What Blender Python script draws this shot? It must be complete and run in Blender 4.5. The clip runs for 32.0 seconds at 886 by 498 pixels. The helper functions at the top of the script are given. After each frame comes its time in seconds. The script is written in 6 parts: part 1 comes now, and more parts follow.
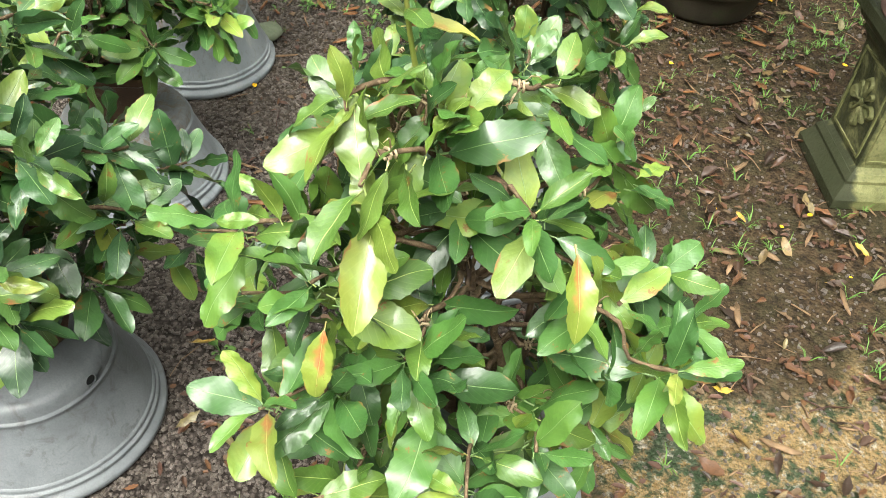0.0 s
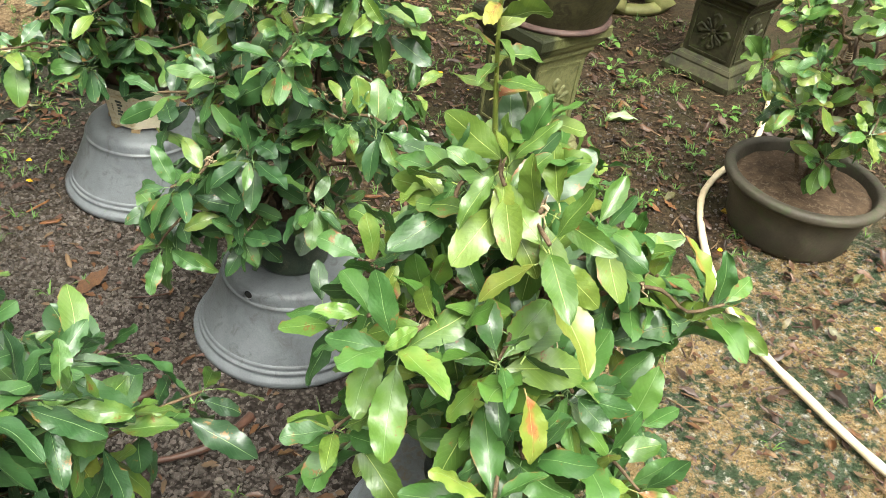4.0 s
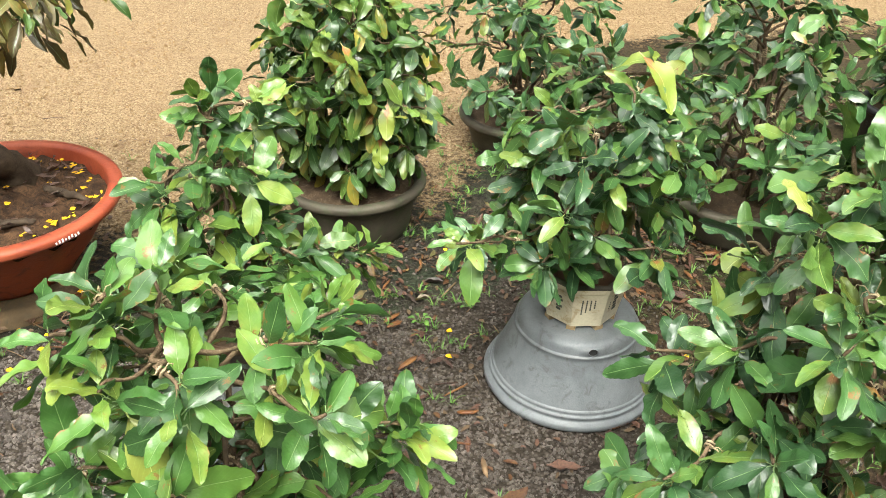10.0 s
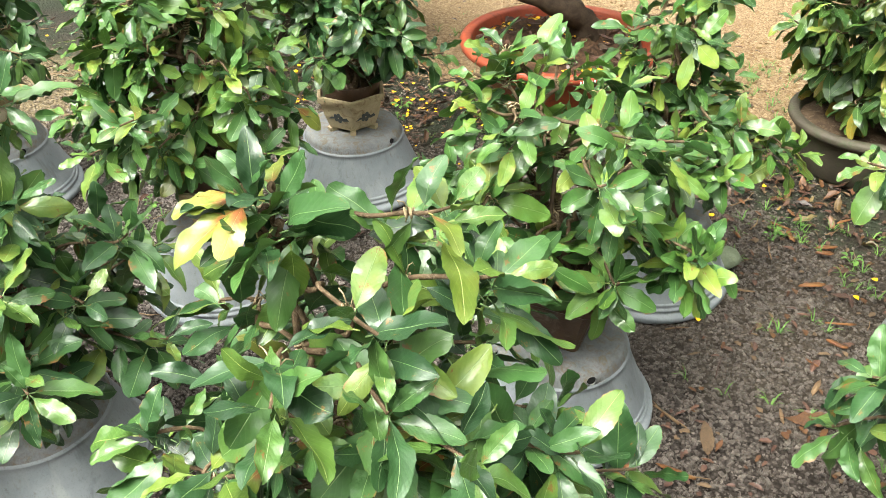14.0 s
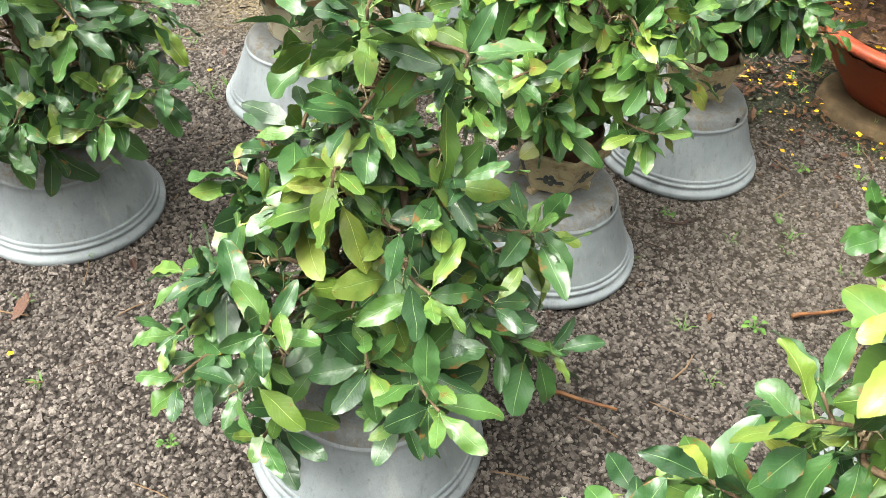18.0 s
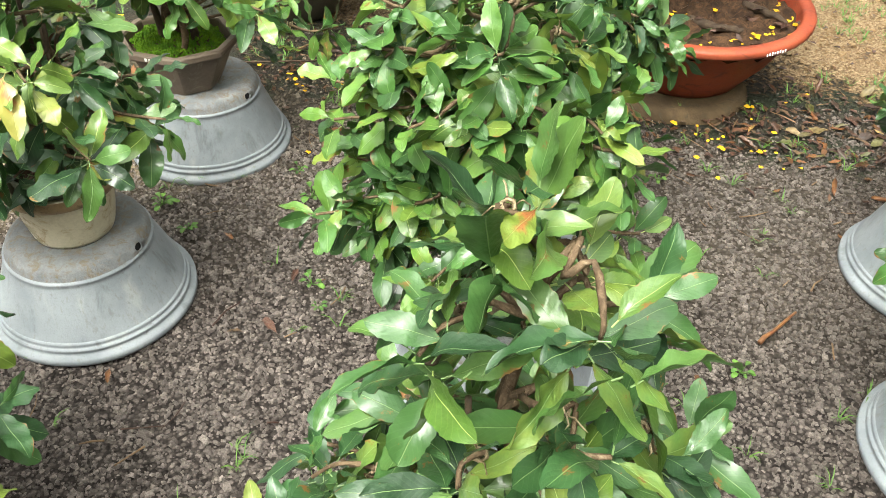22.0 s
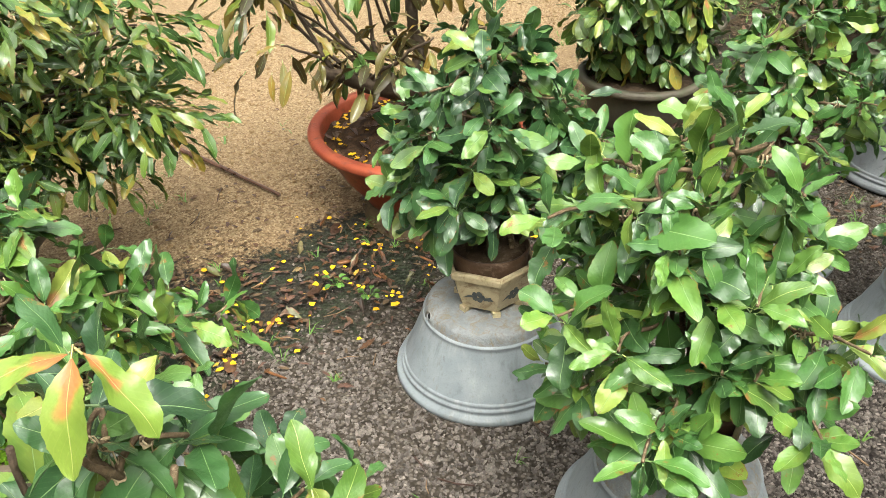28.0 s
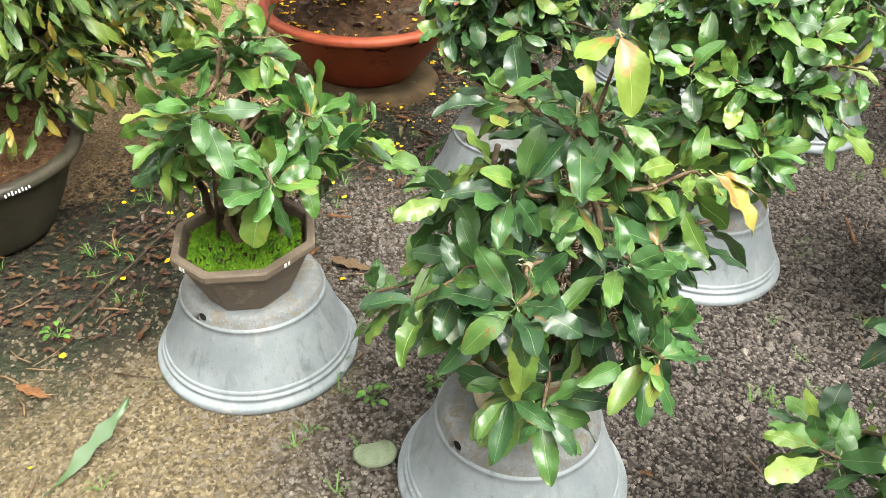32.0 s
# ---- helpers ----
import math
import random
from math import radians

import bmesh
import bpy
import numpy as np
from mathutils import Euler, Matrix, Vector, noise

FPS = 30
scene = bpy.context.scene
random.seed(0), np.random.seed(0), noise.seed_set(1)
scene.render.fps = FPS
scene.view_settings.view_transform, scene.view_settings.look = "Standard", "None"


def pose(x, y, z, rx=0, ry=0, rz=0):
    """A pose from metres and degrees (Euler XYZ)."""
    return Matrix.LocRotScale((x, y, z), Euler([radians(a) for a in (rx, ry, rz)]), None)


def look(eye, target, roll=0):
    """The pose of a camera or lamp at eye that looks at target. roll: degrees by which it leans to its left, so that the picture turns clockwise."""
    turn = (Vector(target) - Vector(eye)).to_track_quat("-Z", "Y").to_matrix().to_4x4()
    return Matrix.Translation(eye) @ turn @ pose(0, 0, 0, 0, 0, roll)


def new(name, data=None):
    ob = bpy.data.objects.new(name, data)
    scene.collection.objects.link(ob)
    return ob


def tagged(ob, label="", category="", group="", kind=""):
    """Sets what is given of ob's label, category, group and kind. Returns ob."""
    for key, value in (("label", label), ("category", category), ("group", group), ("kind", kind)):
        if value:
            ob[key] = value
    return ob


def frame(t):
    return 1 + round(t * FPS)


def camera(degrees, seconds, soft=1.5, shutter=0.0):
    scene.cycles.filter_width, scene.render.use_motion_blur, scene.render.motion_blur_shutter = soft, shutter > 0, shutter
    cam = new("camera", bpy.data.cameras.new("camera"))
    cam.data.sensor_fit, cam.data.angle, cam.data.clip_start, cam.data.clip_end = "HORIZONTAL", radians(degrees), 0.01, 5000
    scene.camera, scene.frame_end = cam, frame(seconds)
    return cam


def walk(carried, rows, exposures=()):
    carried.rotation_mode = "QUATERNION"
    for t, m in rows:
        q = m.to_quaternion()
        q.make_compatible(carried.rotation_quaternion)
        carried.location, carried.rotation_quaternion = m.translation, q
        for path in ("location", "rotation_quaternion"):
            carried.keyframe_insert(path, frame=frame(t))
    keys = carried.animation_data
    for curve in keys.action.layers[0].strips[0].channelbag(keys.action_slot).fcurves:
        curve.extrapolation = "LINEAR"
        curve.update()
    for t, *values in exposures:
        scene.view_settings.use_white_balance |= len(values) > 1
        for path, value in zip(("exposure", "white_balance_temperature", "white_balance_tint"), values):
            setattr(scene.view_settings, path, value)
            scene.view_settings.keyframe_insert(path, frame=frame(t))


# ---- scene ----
cam = camera(54.3, 32.0, soft=0.5)
PATH = [
    (0, (0.026, 0.013, 1.633), (0.108, 1.448, 0.243), 5.2),
    (0.5, (-0.168, -0.045, 1.617), (0.196, 1.354, 0.235), 9.9),
    (1, (-0.293, -0.07, 1.609), (0.253, 1.295, 0.253), 12.6),
    (1.5, (-0.377, -0.008, 1.592), (0.16, 1.368, 0.244), 11.5),
    (2, (-0.417, 0.07, 1.613), (0.109, 1.463, 0.277), 5.8),
    (2.5, (-0.464, 0.113, 1.594), (0.256, 1.444, 0.286), 6.3),
    (4.5, (-0.762, 0.252, 1.603), (0.396, 1.416, 0.461), 7.8),
    (5, (-0.788, 0.244, 1.616), (0.34, 1.506, 0.551), 6.7),
    (5.5, (-0.805, 0.229, 1.625), (0.239, 1.6, 0.61), 4.8),
    (6, (-0.817, 0.237, 1.625), (0.165, 1.661, 0.622), 4.1),
    (6.5, (-0.801, 0.286, 1.618), (0.133, 1.738, 0.61), 4.0),
    (7, (-0.704, 0.397, 1.63), (0.091, 1.926, 0.615), 1.8),
    (7.5, (-0.614, 0.504, 1.621), (0.064, 2.086, 0.602), 0.2),
    (8, (-0.602, 0.576, 1.617), (0.004, 2.168, 0.569), -0.5),
    (8.5, (-0.68, 0.668, 1.64), (-0.069, 2.241, 0.566), -0.2),
    (9, (-0.761, 0.74, 1.642), (-0.11, 2.295, 0.564), 0.3),
    (9.5, (-0.784, 0.797, 1.659), (-0.12, 2.345, 0.581), 1.4),
    (10, (-0.765, 0.828, 1.64), (-0.236, 2.438, 0.578), 1.9),
    (10.5, (-0.766, 0.829, 1.627), (-0.475, 2.496, 0.561), 0.2),
    (11, (-0.741, 0.826, 1.625), (-0.655, 2.511, 0.552), -1.9),
    (11.5, (-0.712, 0.816, 1.613), (-0.721, 2.499, 0.533), -2.0),
    (12, (-0.655, 0.758, 1.6), (-0.755, 2.436, 0.517), -2.3),
    (12.5, (-0.553, 0.601, 1.583), (-0.769, 2.271, 0.505), -1.2),
    (13, (-0.46, 0.463, 1.6), (-0.826, 2.099, 0.509), 0.8),
    (13.5, (-0.364, 0.432, 1.6), (-0.918, 2.001, 0.49), -0.4),
    (14, (-0.238, 0.398, 1.604), (-1.015, 1.836, 0.451), -0.7),
    (14.5, (-0.183, 0.364, 1.572), (-1.028, 1.696, 0.342), 0.1),
    (15, (-0.176, 0.347, 1.567), (-1.082, 1.552, 0.253), 0.2),
    (15.5, (-0.208, 0.326, 1.564), (-1.157, 1.463, 0.22), 0.6),
    (17.5, (-0.763, 0.308, 1.574), (-1.703, 1.473, 0.247), 5.1),
    (18, (-0.908, 0.378, 1.567), (-1.844, 1.546, 0.241), 4.5),
    (18.5, (-0.981, 0.421, 1.552), (-1.919, 1.588, 0.227), 2.7),
    (19, (-1.077, 0.42, 1.547), (-1.991, 1.603, 0.218), 1.3),
    (19.5, (-1.227, 0.404, 1.546), (-1.906, 1.727, 0.21), 2.6),
    (20, (-1.326, 0.371, 1.547), (-1.758, 1.799, 0.215), 7.2),
    (20.5, (-1.379, 0.373, 1.554), (-1.736, 1.826, 0.226), 8.0),
    (21, (-1.445, 0.426, 1.552), (-1.804, 1.884, 0.231), 6.0),
    (21.5, (-1.58, 0.544, 1.565), (-1.918, 2.009, 0.246), 1.7),
    (22, (-1.698, 0.596, 1.561), (-1.98, 2.088, 0.26), 1.4),
    (22.5, (-1.901, 0.615, 1.574), (-1.908, 2.165, 0.31), 2.3),
    (23, (-2.028, 0.607, 1.585), (-1.832, 2.166, 0.349), 4.4),
    (23.5, (-2.086, 0.657, 1.577), (-1.825, 2.234, 0.374), 3.6),
    (24, (-2.134, 0.768, 1.574), (-1.847, 2.354, 0.39), 1.8),
    (24.5, (-2.228, 0.915, 1.595), (-1.833, 2.469, 0.4), 1.5),
    (26.5, (-2.694, 0.978, 1.592), (-1.862, 2.414, 0.476), 4.6),
    (27, (-2.766, 1.05, 1.574), (-1.874, 2.466, 0.479), 3.1),
    (27.5, (-2.858, 1.145, 1.569), (-1.879, 2.537, 0.517), -1.1),
    (28, (-2.984, 1.196, 1.563), (-1.998, 2.569, 0.492), -0.8),
    (28.5, (-3.235, 1.257, 1.566), (-2.249, 2.614, 0.476), 0.1),
    (29, (-3.369, 1.327, 1.55), (-2.393, 2.676, 0.442), 0.9),
    (29.5, (-3.445, 1.463, 1.503), (-2.47, 2.777, 0.353), 1.3),
    (30, (-3.496, 1.557, 1.501), (-2.495, 2.824, 0.32), -1.5),
    (30.5, (-3.629, 1.597, 1.511), (-2.501, 2.731, 0.311), -0.9),
    (31, (-3.812, 1.633, 1.521), (-2.524, 2.576, 0.316), 1.6),
    (31.5, (-3.894, 1.565, 1.524), (-2.546, 2.439, 0.333), 2.2),
    (32, (-4.034, 1.499, 1.52), (-2.653, 2.344, 0.346), 2.4),
]
# the film camera's own exposure drifts a little
EXPOSURES = [(0, 0.98), (4, 0.93), (8, 0.96), (11, 0.98), (13, 1.10), (15, 1.24), (19, 1.25), (22, 1.02), (26, 0.97), (32, 1.02)]
walk(cam, [(t, look(eye, target, roll)) for t, eye, target, roll in PATH], EXPOSURES)

# ---- world and light: overcast sky ----
world = bpy.data.worlds.new("overcast_sky")
scene.world = world
world.use_nodes = True
wn, wl = world.node_tree.nodes, world.node_tree.links
SUN_EL, SUN_AZ = 58.0, 200.0
sky = wn.new("ShaderNodeTexSky")
sky.sky_type = "NISHITA"
sky.sun_disc = False
sky.sun_elevation, sky.sun_rotation = radians(SUN_EL), radians(SUN_AZ)
sky.dust_density = 4.0
pale = wn.new("ShaderNodeHueSaturation")
pale.inputs["Saturation"].default_value = 0.04
wl.new(sky.outputs[0], pale.inputs["Color"])
haze = wn.new("ShaderNodeVectorMath")
haze.operation = "MULTIPLY"
haze.inputs[1].default_value = (1.0, 1.0, 0.92)
wl.new(pale.outputs[0], haze.inputs[0])
# cloud cover: the zenith is about three times as bright as the horizon
where = wn.new("ShaderNodeTexCoord")
height = wn.new("ShaderNodeSeparateXYZ")
wl.new(where.outputs["Generated"], height.inputs[0])
cloud = wn.new("ShaderNodeMapRange")
steep = wn.new("ShaderNodeMath")
steep.operation = "POWER"
steep.use_clamp = True
steep.inputs[1].default_value = 2.6
wl.new(height.outputs[2], steep.inputs[0])
wl.new(steep.outputs[0], cloud.inputs[0])
for socket, value in zip(list(cloud.inputs)[1:5], (0.0, 1.0, 0.03, 5.0)):
    socket.default_value = value
dome = wn.new("ShaderNodeVectorMath")
dome.operation = "SCALE"
wl.new(haze.outputs[0], dome.inputs[0])
wl.new(cloud.outputs[0], dome.inputs["Scale"])
wl.new(dome.outputs[0], wn["Background"].inputs["Color"])
wn["Background"].inputs["Strength"].default_value = 0.15
sun = new("sun", bpy.data.lights.new("sun", "SUN"))
sun.data.energy, sun.data.angle, sun.data.color = 0.85, radians(40), (1.0, 0.965, 0.90)
sun.matrix_basis = look((0, 0, 8), (8 * math.cos(radians(SUN_EL)) * math.sin(radians(20)), 8 * math.cos(radians(SUN_EL)) * math.cos(radians(20)), 8 - 8 * math.sin(radians(SUN_EL))))


# ---- materials ----
class Nodes:
    """Short hand for building one node material."""

    def __init__(self, name):
        self.mat = bpy.data.materials.new(name)
        self.mat.use_nodes = True
        self.n, self.l = self.mat.node_tree.nodes, self.mat.node_tree.links
        self.bsdf = self.n["Principled BSDF"]
        self.coord = self.n.new("ShaderNodeTexCoord")
        self.geo = self.n.new("ShaderNodeNewGeometry")

    def put(self, value, socket):
        if isinstance(value, bpy.types.NodeSocket):
            self.l.new(value, socket)
        elif value is not None:
            socket.default_value = value

    def noise(self, scale, detail=4.0, rough=0.55, vec=None, dist=0.0):
        t = self.n.new("ShaderNodeTexNoise")
        t.inputs["Scale"].default_value, t.inputs["Detail"].default_value = scale, detail
        t.inputs["Roughness"].default_value, t.inputs["Distortion"].default_value = rough, dist
        self.l.new(vec or self.coord.outputs["Object"], t.inputs["Vector"])
        return t.outputs["Fac"]

    def voronoi(self, scale, out="Distance", vec=None):
        t = self.n.new("ShaderNodeTexVoronoi")
        t.inputs["Scale"].default_value = scale
        self.l.new(vec or self.coord.outputs["Object"], t.inputs["Vector"])
        return t.outputs[out]

    def math(self, op, a, b=None, c=None, clamp=False):
        m = self.n.new("ShaderNodeMath")
        m.operation, m.use_clamp = op, clamp
        for v, s in zip((a, b, c), m.inputs):
            self.put(v, s)
        return m.outputs[0]

    def step(self, value, lo, hi, to0=0.0, to1=1.0):
        m = self.n.new("ShaderNodeMapRange")
        m.interpolation_type = "SMOOTHSTEP"
        self.put(value, m.inputs[0])
        for v, s in zip((lo, hi, to0, to1), list(m.inputs)[1:5]):
            self.put(v, s)
        return m.outputs[0]

    def mix(self, fac, a, b):
        m = self.n.new("ShaderNodeMix")
        m.data_type = "RGBA"
        self.put(fac, m.inputs["Factor"])
        for v, s in ((a, m.inputs[6]), (b, m.inputs[7])):
            self.put((*v, 1.0) if isinstance(v, tuple) and len(v) == 3 else v, s)
        return m.outputs[2]

    def ramp(self, fac, stops):
        r = self.n.new("ShaderNodeValToRGB")
        e = r.color_ramp.elements
        while len(e) < len(stops):
            e.new(0.5)
        for el, (p, c) in zip(e, stops):
            el.position, el.color = p, (*c, 1.0)
        self.put(fac, r.inputs[0])
        return r.outputs[0]

    def bump(self, height, strength=0.4, dist=0.01):
        b = self.n.new("ShaderNodeBump")
        b.inputs["Strength"].default_value, b.inputs["Distance"].default_value = strength, dist
        self.l.new(height, b.inputs["Height"])
        self.l.new(b.outputs[0], self.bsdf.inputs["Normal"])

    def done(self, color=None, rough=None, metal=None, spec=None):
        for v, k in ((color, "Base Color"), (rough, "Roughness"), (metal, "Metallic"), (spec, "Specular IOR Level")):
            if isinstance(v, tuple) and len(v) == 3:
                v = (*v, 1.0)
            self.put(v, self.bsdf.inputs[k])
        return self.mat

    def coord_xyz(self):
        s = self.n.new("ShaderNodeSeparateXYZ")
        self.l.new(self.coord.outputs["Object"], s.inputs[0])
        return s.outputs

    def xyz(self):
        s = self.n.new("ShaderNodeSeparateXYZ")
        self.l.new(self.geo.outputs["Position"], s.inputs[0])
        return s.outputs


def plain(name, a, b, rough=0.6, scale=12.0, fine=120.0, bump=0.3, dirt=None, dirt_amount=0.45, spec=None, per_object=0.0):
    """A worn surface: two tones in coarse patches, fine grain, and stains of a third colour."""
    m = Nodes(name)
    coarse, grain = m.noise(scale, 5, 0.6, dist=0.4), m.noise(fine, 3, 0.6)
    col = m.mix(m.step(coarse, 0.3, 0.7), a, b)
    col = m.mix(m.step(grain, 0.35, 0.75, 0.0, 0.22), col, tuple(v * 0.55 for v in a))
    if dirt:
        spot = m.noise(scale * 2.3, 6, 0.7, dist=1.0)
        col = m.mix(m.step(spot, 0.62 - 0.25 * dirt_amount, 0.8 - 0.2 * dirt_amount, 0.0, 0.85), col, dirt)
    if per_object:
        info = m.n.new("ShaderNodeObjectInfo")
        shift = m.n.new("ShaderNodeHueSaturation")
        m.put(m.step(info.outputs["Random"], 0, 1, 1 - per_object, 1 + per_object), shift.inputs["Value"])
        m.l.new(col, shift.inputs["Color"])
        col = shift.outputs[0]
    m.bump(m.math("ADD", coarse, m.math("MULTIPLY", grain, 0.6)), bump, 0.004)
    return m.done(col, m.step(coarse, 0.3, 0.7, rough - 0.08, rough + 0.1), spec=(0.12 if rough > 0.68 else 0.3) if spec is None else spec)


LEAF_LOOKS = {}


def leaf_material(name, stops, island=False, spot=(0.16, 0.09, 0.02), spots=0.10, rough=0.45, spec=0.42, rib=(0.22, 0.33, 0.13), tip=None):
    """Glossy leaf: tone by leaf, pale midrib, side veins in relief, blotches."""
    LEAF_LOOKS[name] = dict(stops=stops, spot=spot, spots=spots, rough=rough, spec=spec, rib=rib, tip=tip)
    m = Nodes(name)
    if island:
        rnd = m.geo.outputs["Random Per Island"]
    else:
        rnd = m.n.new("ShaderNodeObjectInfo").outputs["Random"]
    uv = m.n.new("ShaderNodeSeparateXYZ")
    m.l.new(m.coord.outputs["UV"], uv.inputs[0])
    u, v = uv.outputs[0], uv.outputs[1]
    side = m.math("ABSOLUTE", m.math("SUBTRACT", u, 0.5))
    shifted = m.n.new("ShaderNodeVectorMath")
    shifted.operation = "MULTIPLY_ADD"
    m.l.new(m.coord.outputs["UV"], shifted.inputs[0])
    shifted.inputs[1].default_value = (0.5, 1.0, 1.0)
    both = m.n.new("ShaderNodeCombineXYZ")
    for s in both.inputs:
        m.l.new(m.math("MULTIPLY", rnd, 37.0), s)
    m.l.new(both.outputs[0], shifted.inputs[2])
    blot = m.noise(3.2, 2.5, 0.5, vec=shifted.outputs[0])
    quilt = m.noise(8.5, 2.0, 0.5, vec=shifted.outputs[0])
    fine = m.noise(26.0, 3, 0.6, vec=shifted.outputs[0])
    col = m.ramp(m.math("ADD", rnd, m.math("MULTIPLY", m.math("SUBTRACT", blot, 0.5), 0.35), clamp=True), stops)
    veins = m.math("SINE", m.math("MULTIPLY", m.math("SUBTRACT", v, m.math("MULTIPLY", side, 0.55)), 62.0))
    vein = m.step(veins, 0.8, 1.0)
    col = m.mix(m.math("MULTIPLY", vein, 0.05), col, rib)
    if tip:
        edge = m.step(m.math("ADD", m.math("SUBTRACT", 1.2, m.math("ADD", v, side)), m.math("MULTIPLY", m.math("SUBTRACT", blot, 0.5), 1.6)), 0.55, 0.95)
        col = m.mix(edge, col, tip)
    # pale mottling between the veins
    lift = m.n.new("ShaderNodeHueSaturation")
    lift.inputs["Value"].default_value, lift.inputs["Saturation"].default_value = 1.35, 1.0
    m.l.new(col, lift.inputs["Color"])
    col = m.mix(m.step(m.math("ADD", quilt, m.math("MULTIPLY", m.math("SUBTRACT", fine, 0.5), 0.5)), 0.52, 0.78, 0.0, 0.45), col, lift.outputs[0])
    sore = m.step(m.math("ADD", blot, m.math("MULTIPLY", m.math("SUBTRACT", fine, 0.5), 0.40)), 0.77 - spots, 0.84 - spots)
    col = m.mix(sore, col, spot)
    # some leaves have scorched margins
    frail = m.step(m.math("FRACT", m.math("MULTIPLY", rnd, 7.3)), 0.60, 0.66)
    scorch = m.step(m.math("ADD", side, m.math("MULTIPLY", m.math("SUBTRACT", blot, 0.5), 0.55)), 0.50, 0.56)
    col = m.mix(m.math("MULTIPLY", m.math("MULTIPLY", scorch, frail), 0.8), col, (0.20, 0.085, 0.025))
    line = m.step(side, 0.006, 0.018, 0.75, 0.0)
    col = m.mix(line, col, rib)
    rel = m.math("ADD", m.math("MULTIPLY", m.math("ADD", veins, m.math("MULTIPLY", fine, 4.0)), -0.018), m.math("ADD", m.math("MULTIPLY", line, -0.5), m.math("MULTIPLY", m.math("ADD", blot, m.math("MULTIPLY", quilt, 0.35)), 1.0)))
    m.bump(rel, 0.62, 0.004)
    m.done(col, m.math("ADD", m.step(fine, 0.3, 0.7, rough - 0.06, rough + 0.08), m.step(blot, 0.35, 0.65, -0.09, 0.09)), spec=spec)
    m.bsdf.inputs["Coat Weight"].default_value, m.bsdf.inputs["Coat Roughness"].default_value = 0.36, 0.09
    out = m.n["Material Output"]
    glow = m.n.new("ShaderNodeBsdfTranslucent")
    bright = m.n.new("ShaderNodeHueSaturation")
    bright.inputs["Value"].default_value, bright.inputs["Saturation"].default_value = 1.3, 1.0
    m.l.new(col, bright.inputs["Color"])
    m.l.new(bright.outputs[0], glow.inputs[0])
    blend = m.n.new("ShaderNodeMixShader")
    blend.inputs[0].default_value = 0.04
    m.l.new(m.bsdf.outputs[0], blend.inputs[1])
    m.l.new(glow.outputs[0], blend.inputs[2])
    m.l.new(blend.outputs[0], out.inputs["Surface"])
    return m.mat


GREEN = [(0.0, (0.022, 0.060, 0.016)), (0.25, (0.036, 0.102, 0.022)), (0.6, (0.058, 0.145, 0.026)), (0.86, (0.095, 0.184, 0.027)), (1.0, (0.168, 0.228, 0.034))]
DARK = [(0.0, (0.015, 0.043, 0.016)), (0.25, (0.026, 0.076, 0.023)), (0.6, (0.044, 0.113, 0.027)), (0.88, (0.074, 0.150, 0.028)), (1.0, (0.140, 0.199, 0.034))]
YOUNG = [(0.0, (0.052, 0.118, 0.019)), (0.5, (0.081, 0.150, 0.022)), (0.85, (0.119, 0.179, 0.025)), (1.0, (0.182, 0.214, 0.036))]
OLIVE = [(0.0, (0.022, 0.055, 0.010)), (0.5, (0.055, 0.110, 0.016)), (0.84, (0.120, 0.165, 0.022)), (1.0, (0.25, 0.17, 0.024))]
RUST = [(0.0, (0.032, 0.026, 0.010)), (0.4, (0.075, 0.054, 0.016)), (0.75, (0.105, 0.095, 0.022)), (1.0, (0.20, 0.13, 0.022))]
leaf_green = leaf_material("leaf_green", GREEN)
leaf_dark = leaf_material("leaf_dark", DARK)
leaf_young = leaf_material("leaf_young", YOUNG, rib=(0.42, 0.5, 0.16), spots=0.08)
leaf_yellow = leaf_material("leaf_yellow", [(0.0, (0.12, 0.195, 0.026)), (0.6, (0.20, 0.24, 0.036)), (1.0, (0.29, 0.235, 0.055))], rib=(0.36, 0.36, 0.12), tip=(0.33, 0.12, 0.04), spots=0.07)
leaf_sick = leaf_material("leaf_sick", [(0.0, (0.075, 0.14, 0.025)), (1.0, (0.17, 0.195, 0.032))], rib=(0.4, 0.38, 0.13), tip=(0.22, 0.10, 0.03), spots=0.09)
leaf_hanging = leaf_material("leaf_hanging", [(0.0, (0.014, 0.045, 0.010)), (0.5, (0.045, 0.105, 0.017)), (0.88, (0.105, 0.155, 0.025)), (1.0, (0.26, 0.21, 0.03))])
leaf_olive = leaf_material("leaf_olive", OLIVE, island=True, rough=0.46, spec=0.35)
leaf_rust = leaf_material("leaf_rust", RUST, island=True, rough=0.5, spec=0.25)

bark = plain("bark", (0.065, 0.044, 0.026), (0.175, 0.122, 0.074), 0.75, 40, 260, 0.8, (0.30, 0.23, 0.15), 0.4)
bark_dark = plain("bark_dark", (0.045, 0.032, 0.022), (0.09, 0.065, 0.045), 0.7, 30, 220, 0.9)
twine = plain("twine", (0.46, 0.37, 0.24), (0.33, 0.25, 0.15), 0.85, 80, 500, 0.7)
shoot_skin = plain("shoot_skin", (0.15, 0.19, 0.035), (0.24, 0.24, 0.06), 0.5, 40, 200, 0.3)
stake = plain("stake", (0.05, 0.036, 0.026), (0.12, 0.085, 0.055), 0.75, 25, 240, 0.5)


